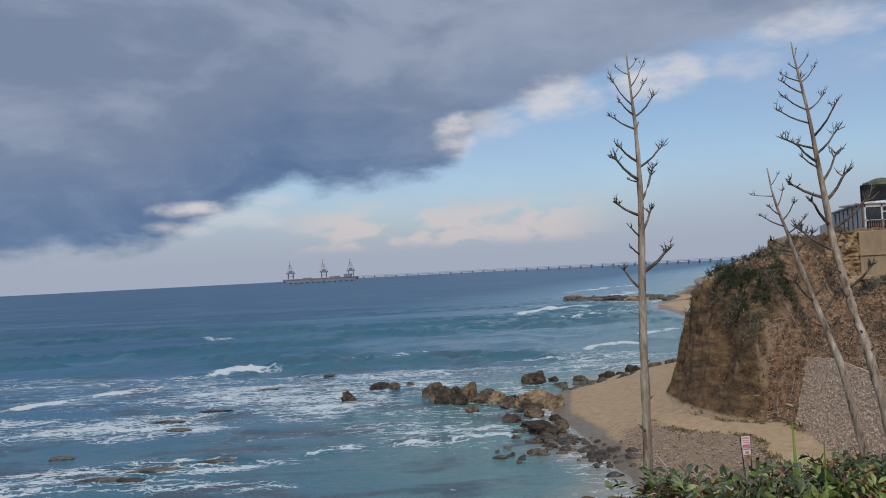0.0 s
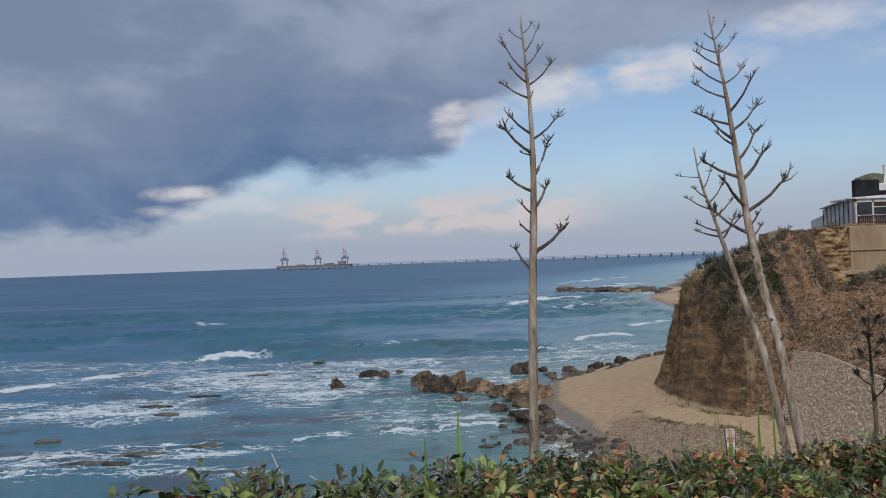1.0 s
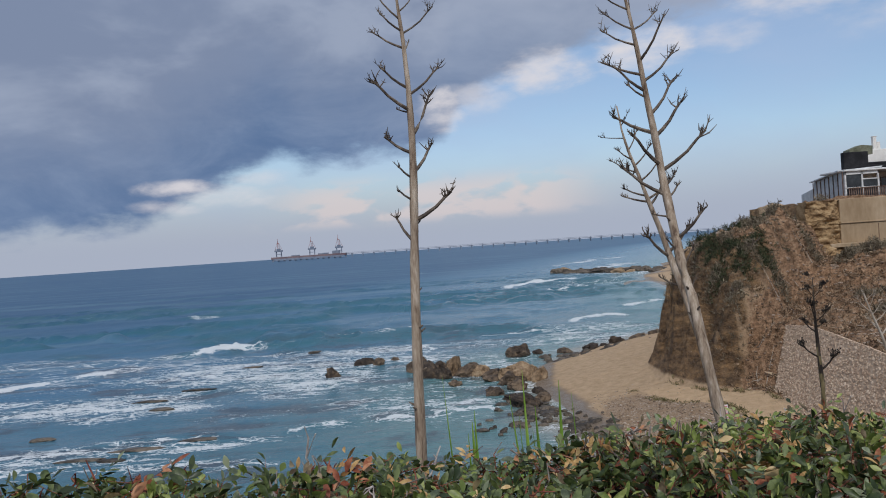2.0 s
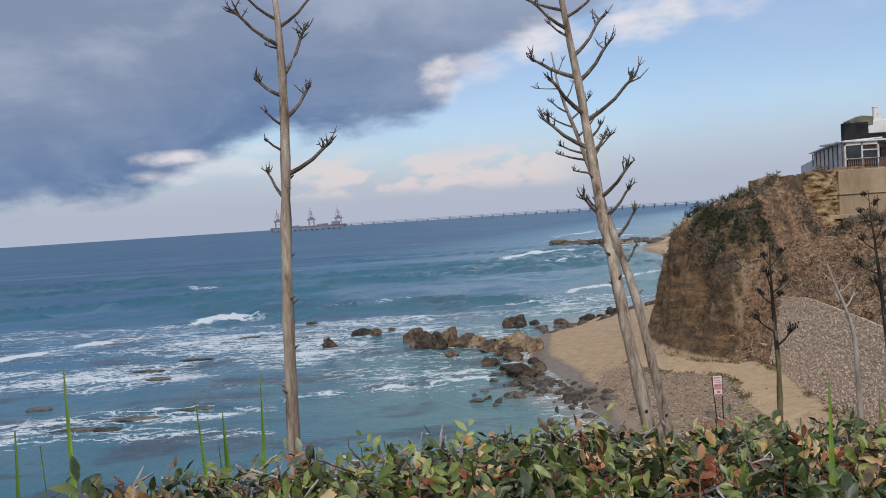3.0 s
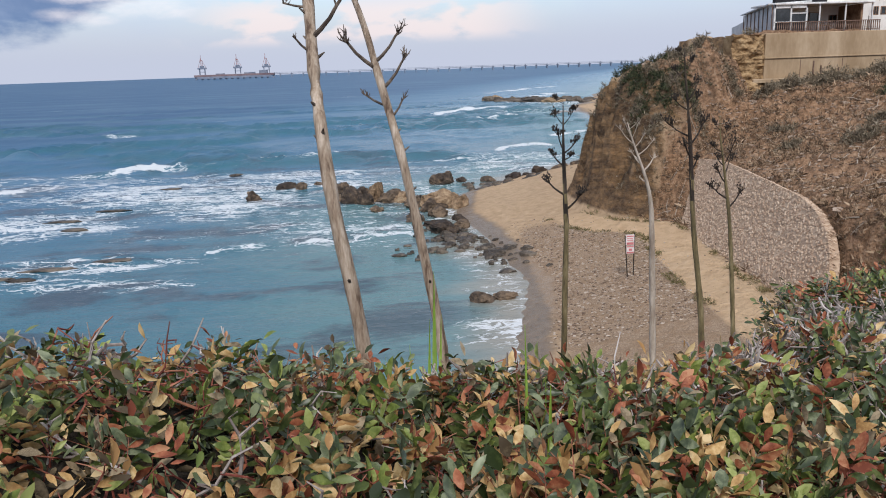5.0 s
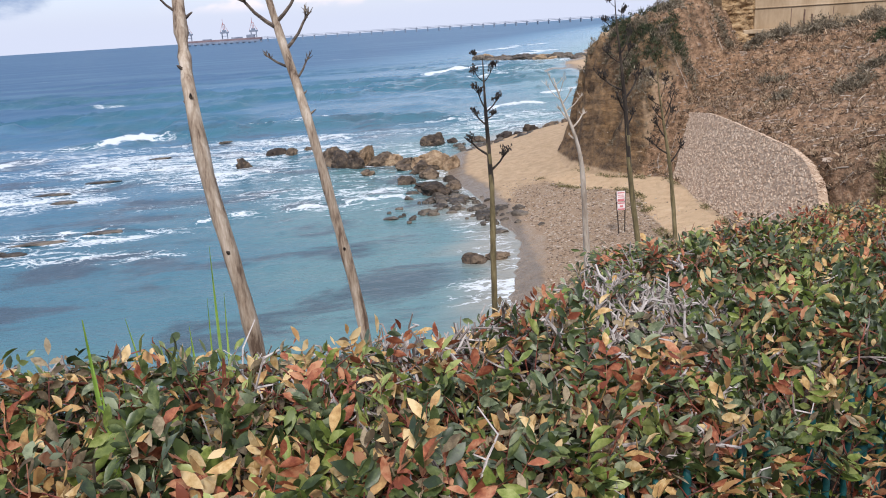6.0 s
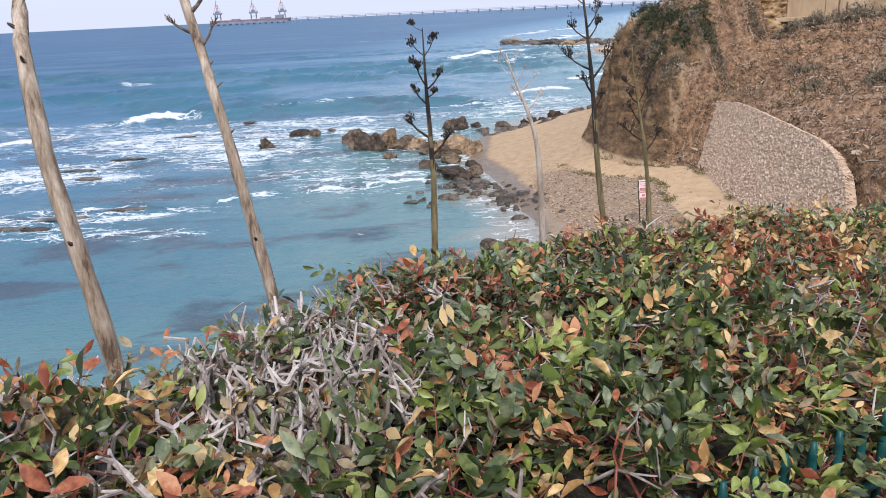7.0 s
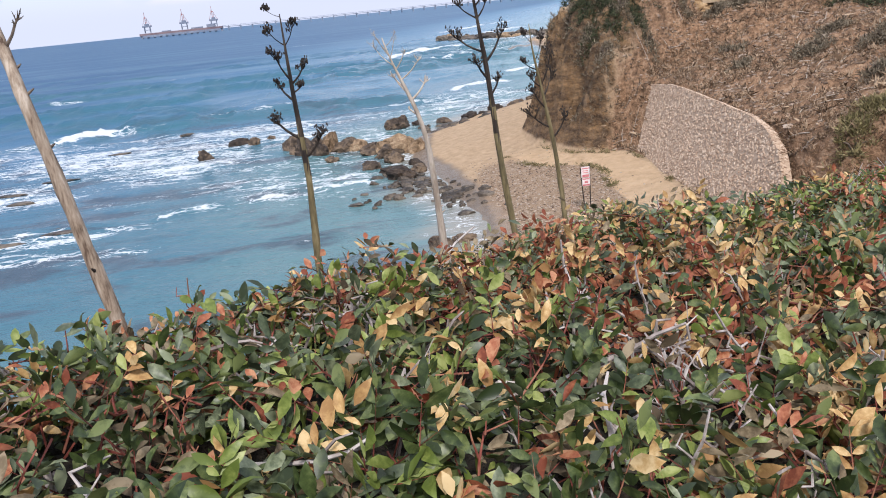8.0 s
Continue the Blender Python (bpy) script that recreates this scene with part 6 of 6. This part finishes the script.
def build_hedge():
    rng = np.random.default_rng(71)
    origin = np.array([1.9, 1.1, 11.25])
    hd = thing("hedge", "clipped evergreen hedge with green, tan and rust leaves and bare twigs", "hedge", origin)
    # closed inner shell; its near-black colour paints the shade between the leaves
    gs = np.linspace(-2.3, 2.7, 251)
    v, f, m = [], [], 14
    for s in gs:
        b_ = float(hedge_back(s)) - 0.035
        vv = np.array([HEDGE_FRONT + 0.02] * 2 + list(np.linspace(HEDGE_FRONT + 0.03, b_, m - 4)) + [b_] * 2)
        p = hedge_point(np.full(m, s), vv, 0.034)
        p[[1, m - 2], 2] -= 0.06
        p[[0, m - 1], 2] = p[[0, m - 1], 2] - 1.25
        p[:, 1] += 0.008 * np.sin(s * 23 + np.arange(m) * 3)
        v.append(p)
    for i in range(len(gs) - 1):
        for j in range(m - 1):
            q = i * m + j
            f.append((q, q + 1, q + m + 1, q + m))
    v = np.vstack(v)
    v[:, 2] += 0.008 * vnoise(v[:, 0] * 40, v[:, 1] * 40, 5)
    part("twig_mass", mesh_from("twig_mass", v - origin, f, M_CORE), hd, "twiggy inside of the hedge, coloured near-black as shade")

    # sprays of paired leaflets over the top and down both sides
    n_top, n_front, n_back = 25000, 6200, 3000
    s = np.concatenate([rng.uniform(-2.3, 2.7, n_top), rng.uniform(-2.3, 2.7, n_front), rng.uniform(-2, 2.5, n_back)])
    b_ = hedge_back(s)
    u = np.concatenate([np.where(rng.random(n_top) < 0.2, rng.uniform(0.72, 1, n_top), rng.uniform(0, 1, n_top)), np.zeros(n_front), np.ones(n_back)])
    w_ = HEDGE_FRONT + (b_ - HEDGE_FRONT) * u + np.concatenate([np.zeros(n_top), rng.uniform(-0.015, 0.03, n_front), rng.uniform(-0.03, 0.02, n_back)])
    sunk = np.concatenate([rng.uniform(0, 1, n_top) ** 1.4 * 0.055, rng.uniform(0, 1, n_front) ** 1.8 * 0.8 + 0.01, rng.uniform(0, 1, n_back) ** 1.8 * 0.8])
    sprig = (rng.random(len(s)) < 0.009) & (u > 0.35) & (u < 1)
    sunk = np.where(sprig, -rng.uniform(0.003, 0.018, len(s)), sunk)
    bare = np.exp(-(((s - 0.30) / 0.14) ** 2) - ((w_ - b_ + 0.02) / 0.06) ** 2) + 0.62 * np.exp(-(((s - 0.49 - 0.5 * (w_ - 0.09)) / 0.065) ** 2) - ((w_ - 0.10) / 0.09) ** 2) + 0.9 * np.exp(-(((s - 0.97) / 0.045) ** 2) - ((w_ - 0.04) / 0.035) ** 2)
    gap = (u == 0) & (s > 0.15) & (s < 0.85) & (rng.random(len(s)) < 0.22)
    keep = (rng.random(len(s)) > bare * 0.9) & ~gap
    s, u, w_, sunk = s[keep], u[keep], w_[keep], sunk[keep]
    root = hedge_point(s, w_, sunk)
    n = len(s)
    x, y = root[:, 0], root[:, 1]
    az = rng.uniform(0, 2 * math.pi, n)
    elv = rng.normal(0.55, 0.5, n).clip(-0.5, 1.4) * np.where(u > 0.75, 0.45, 1.0)
    d = np.stack([np.cos(az) * np.cos(elv), np.sin(az) * np.cos(elv), np.sin(elv)], 1)
    flip = (u == 0) & (d[:, :2] @ ACROSS > 0)
    d[flip, :2] *= -1
    nrm = unit(np.cross(np.cross(d, [0, 0, 1.0] + 0.5 * rng.normal(size=(n, 3))), d))
    side = np.cross(nrm, d)
    length = rng.uniform(0.018, 0.036, n)
    # colour by clump
    share = np.array([0.31, 0.16, 0.17, 0.13, 0.11, 0.12])
    warm = fbm(x * 5, y * 5, 14, 3) * 0.9 + 0.2 * np.cos((s - 0.1) * 2)
    w = np.repeat(share[None], n, 0)
    w[:, 3:] *= np.exp(1.1 * warm)[:, None]
    w[:, 2] *= np.exp(0.9 * fbm(x * 6, y * 6, 15, 2))
    fresh = sstep(s, -0.15, -0.6)
    w[:, 2] *= 1 + 0.9 * fresh
    w[:, 3] *= 1 + 0.35 * sstep(s, 0.35, -0.1) * sstep(s, -0.6, -0.2)
    w[:, 0] *= 1 + 1.0 * np.exp(-(((s - 0.42) / 0.25) ** 2)) + 1.6 * fresh
    w[:, 3:5] *= (1 + 0.8 * sstep(s, 0.7, 1.1))[:, None]
    w[:, 3:] *= (1 - 0.55 * fresh)[:, None]
    w = np.cumsum(w / w.sum(1, keepdims=True), 1)
    colour = (rng.random(n)[:, None] > w).sum(1).clip(0, 5)
    vs, fs, ms, count = [], [], [], 0
    for k in range(9):
        t = 1.0 if k == 8 else 0.20 + 0.20 * (k // 2) + 0.03 * rng.normal(size=n)
        sign = 0.0 if k == 8 else (1.0 if k % 2 else -1.0)
        ok = rng.random(n) > (0.12 if k < 8 else 0.3)
        out = unit(d * (0.55 if k < 8 else 1.0) + side * sign * rng.uniform(0.7, 1.1, n)[:, None] + nrm * rng.normal(0.08, 0.3, n)[:, None])
        nn = unit(nrm + 0.42 * rng.normal(size=(n, 3)))
        ac = unit(np.cross(nn, out))
        nn = np.cross(out, ac)
        turn = np.stack([out, ac * rng.uniform(0.8, 1.25, n)[:, None], nn * rng.uniform(0.3, 1.8, n)[:, None]], 2)
        at = root + d * (length * t)[:, None]
        size = rng.uniform(0.0066, 0.0140, n) * np.interp(u, [0, 0.35, 0.8, 1], [1.15, 1.15, 0.92, 0.85]) * np.where(colour == 5, 0.85, 1.0)
        vv = np.einsum("nij,kj->nki", turn[ok], LEAF_V) * size[ok][:, None, None] + at[ok][:, None, :]
        q = int(ok.sum())
        ff = LEAF_F[None] + (np.arange(q) * 9)[:, None, None] + count
        count += q * 9
        vs.append(vv.reshape(-1, 3)), fs.append(ff.reshape(-1, 3)), ms.append(np.repeat(np.where(rng.random(q) < 0.12, rng.integers(0, 6, q), colour[ok]), 8))
    part("foliage", mesh_from("foliage", np.vstack(vs) - origin, np.vstack(fs), LEAVES, np.concatenate(ms), smooth=True), hd, kind="stuff")

    # thin leaf stems
    pick = rng.random(n) < 0.6
    a, e = root[pick] - d[pick] * 0.012, root[pick] + d[pick] * length[pick][:, None]
    o1, o2 = side[pick] * 0.0006, nrm[pick] * 0.0006
    q = int(pick.sum())
    vv = np.stack([a + o1, a - o1 * 0.5 + o2, a - o1 * 0.5 - o2, e], 1).reshape(-1, 3)
    ff = np.array([(0, 1, 3), (1, 2, 3), (2, 0, 3)])[None] + (np.arange(q) * 4)[:, None, None]
    part("leaf_stalk_mass", mesh_from("leaf_stalk_mass", vv - origin, ff.reshape(-1, 3), M_REDTWIG), hd, kind="stuff")

    def twigs(number, material_, where, size, thick, upright):
        pieces = []
        for k in range(number):
            p = where() - origin
            dr = unit(np.array([rng.normal(), rng.normal(), upright + abs(rng.normal())]))
            ln, t = rng.uniform(*size), rng.uniform(*thick)
            b0 = p + unit(dr + 0.25 * rng.normal(size=3)) * ln * 0.28
            b1 = b0 + unit(dr + 0.5 * rng.normal(size=3)) * ln * 0.32
            b2 = b1 + unit(dr + 0.7 * rng.normal(size=3)) * ln * 0.4
            pieces.append(tube([p - dr * 0.02, p, b0, b1, b2], [t * 1.2, t * 1.05, t * 0.95, t * 0.8, t * 0.5], 5))
            for c in range(rng.integers(1, 4)):
                g = (b0, b1)[c % 2]
                g1 = g + unit(dr * 0.6 + rng.normal(size=3) * 0.7) * ln * rng.uniform(0.15, 0.3)
                pieces.append(tube([g, g1, g1 + unit(dr + rng.normal(size=3) * 0.6) * ln * 0.16], [t * 0.8, t * 0.65, t * 0.4], 4))
        return mesh_from("twig_mass", *joined(pieces), material_)

    def on_top(lo, hi):
        def spot():
            s_ = rng.uniform(-2.0, 2.4)
            return hedge_point(s_, rng.uniform(HEDGE_FRONT, float(hedge_back(s_))), rng.uniform(lo, hi))
        return spot

    def in_bare():
        if rng.random() < 0.55:
            v_ = rng.normal(0.10, 0.06)
            return hedge_point(rng.normal(0.49 + 0.5 * (v_ - 0.09), 0.05), min(v_, 0.21), rng.uniform(-0.004, 0.03))
        s_ = rng.normal(0.30, 0.12)
        return hedge_point(s_, float(hedge_back(s_)) - abs(rng.normal(0.0, 0.05)), rng.uniform(0.0, 0.04))

    def on_edge():
        s_ = rng.uniform(-0.75, 0.55)
        return hedge_point(s_, float(hedge_back(s_)) - abs(rng.normal(0.0, 0.03)), rng.uniform(0.0, 0.02))

    def in_hole():
        return hedge_point(rng.normal(0.97, 0.035), rng.normal(0.04, 0.03), rng.uniform(0.0, 0.025))

    grey, red = "bleached grey bare twigs", "thin red-brown shoots"
    part("bare_twig_mass", twigs(900, M_GREYTWIG, on_top(0.004, 0.024), (0.018, 0.05), (0.0005, 0.0011), 0.2), hd, grey, "stuff")
    part("bare_twig_mass", twigs(600, M_GREYTWIG, in_bare, (0.014, 0.034), (0.0008, 0.0018), 0.7), hd, grey, "stuff")
    part("bare_twig_mass", twigs(22, M_GREYTWIG, in_hole, (0.03, 0.06), (0.0009, 0.0018), -0.3), hd, grey, "stuff")
    part("bare_twig_mass", twigs(420, M_GREYTWIG, on_edge, (0.012, 0.034), (0.0008, 0.0017), 1.3), hd, grey, "stuff")
    part("bare_twig_mass", twigs(150, M_GREYTWIG, on_top(0.002, 0.018), (0.022, 0.055), (0.0007, 0.0014), -0.15), hd, grey, "stuff")
    part("red_shoot_mass", twigs(1500, M_REDTWIG, on_top(-0.001, 0.018), (0.012, 0.034), (0.0004, 0.0008), 0.7), hd, red, "stuff")

    # separate larger leaves on the outside
    shapes = [mesh_from("leaf", LEAF_V, LEAF_F, m_, smooth=True) for m_ in LEAVES]
    for k in range(300):
        s_ = rng.uniform(-0.6, 1.5)
        p = hedge_point(s_, rng.uniform(HEDGE_FRONT + 0.02, float(hedge_back(s_)) - 0.03), rng.uniform(-0.006, 0.008))
        ob = part("leaf", shapes[int(rng.choice(6, p=[0.28, 0.2, 0.2, 0.14, 0.08, 0.1]))], hd)
        ob.location = p - origin
        ob.rotation_euler = (rng.normal(0, 0.4), rng.normal(-0.3, 0.4), rng.uniform(0, 6.28))
        ob.scale = [rng.uniform(0.009, 0.0145)] * 3


def build_fence():
    fn = thing("bar_fence", "dark green coated steel bar fence inside the hedge", "fence")
    bar, bf = tube([(0, 0, -1.25), (0, 0, -0.06), (0.0, 0, -0.03), (0, 0, -0.022)], [0.0029, 0.0029, 0.0029, 0.0014], 7)
    me = mesh_from("bar", bar, bf, M_FENCE, smooth=True)

    def at(s, dz):
        x, y = HEDGE_AT + s * ALONG - 0.068 * ACROSS
        return (x, y, 12.385 - 0.145 * (x - 1.74) + dz)

    for i in range(120):
        part("bar", me, fn).location = at(-1.3 + i * 0.029, 0)
    for h in (-1.0, -0.5, -0.075):
        v, f = tube([at(-1.4, h), at(2.3, h)], [0.0032, 0.0032], 7)
        part("rail", mesh_from("rail", v, f, M_FENCE, smooth=True), fn)
    for s in (-1.35, 0.95, 2.25):
        v, f = tube([at(s, -1.3), at(s, -0.06)], [0.012, 0.012], 10)
        part("post", mesh_from("post", v, f, M_FENCE, smooth=True), fn)


def build_grass():
    rng = random.Random(13)
    clumps = [  # x, y, top, blades, spread
        (0.506, 0.519, 12.62, 3, 0.025), (0.475, 0.43, 12.625, 2, 0.012), (1.33, 0.87, 12.53, 2, 0.012), (1.735, 1.02, 12.437, 3, 0.014), (0.945, 0.99, 12.525, 8, 0.05), (0.99, 1.01, 12.515, 5, 0.035),
        (0.848, 0.818, 12.572, 5, 0.03), (0.896, 0.817, 12.572, 3, 0.02), (1.69, 1.43, 12.36, 6, 0.06),
    ]
    for i, (x, y, top, n, spread) in enumerate(clumps):
        g = height_at(x, y)
        tuft = thing("grass_tuft", "tall fresh green grass blades growing through the hedge", "grass", (x, y, g), "grass tufts")
        for k in range(n):
            h = (top - g) * (1.0 if k == 0 else rng.uniform(0.90, 0.99))
            a = rng.uniform(0, 6.28)
            r0, r1 = rng.uniform(0, spread * 0.4), rng.uniform(0.2, 1.0) * spread
            w = rng.uniform(0.0036, 0.0072)
            t = np.linspace(0, 1, 12)
            px = np.cos(a) * (r0 + r1 * t**3)
            py = np.sin(a) * (r0 + r1 * t**3)
            pz = h * t
            wd = w * np.interp(t, [0, 0.6, 0.88, 1], [0.8, 1, 0.8, 0.05])
            ca, sa = math.cos(a + 1.3), math.sin(a + 1.3)
            v = np.concatenate([np.stack([px - ca * wd, py - sa * wd, pz], 1), np.stack([px, py + 0.0012, pz - 0.001], 1), np.stack([px + ca * wd, py + sa * wd, pz], 1)])
            f = []
            for j in range(11):
                for c in (0, 12):
                    f += [(c + j, c + 12 + j, c + 13 + j), (c + j, c + 13 + j, c + 1 + j)]
            part("blade", mesh_from("blade", v, f, M_GRASS, smooth=True), tuft)


build_hedge()
build_fence()
build_grass()

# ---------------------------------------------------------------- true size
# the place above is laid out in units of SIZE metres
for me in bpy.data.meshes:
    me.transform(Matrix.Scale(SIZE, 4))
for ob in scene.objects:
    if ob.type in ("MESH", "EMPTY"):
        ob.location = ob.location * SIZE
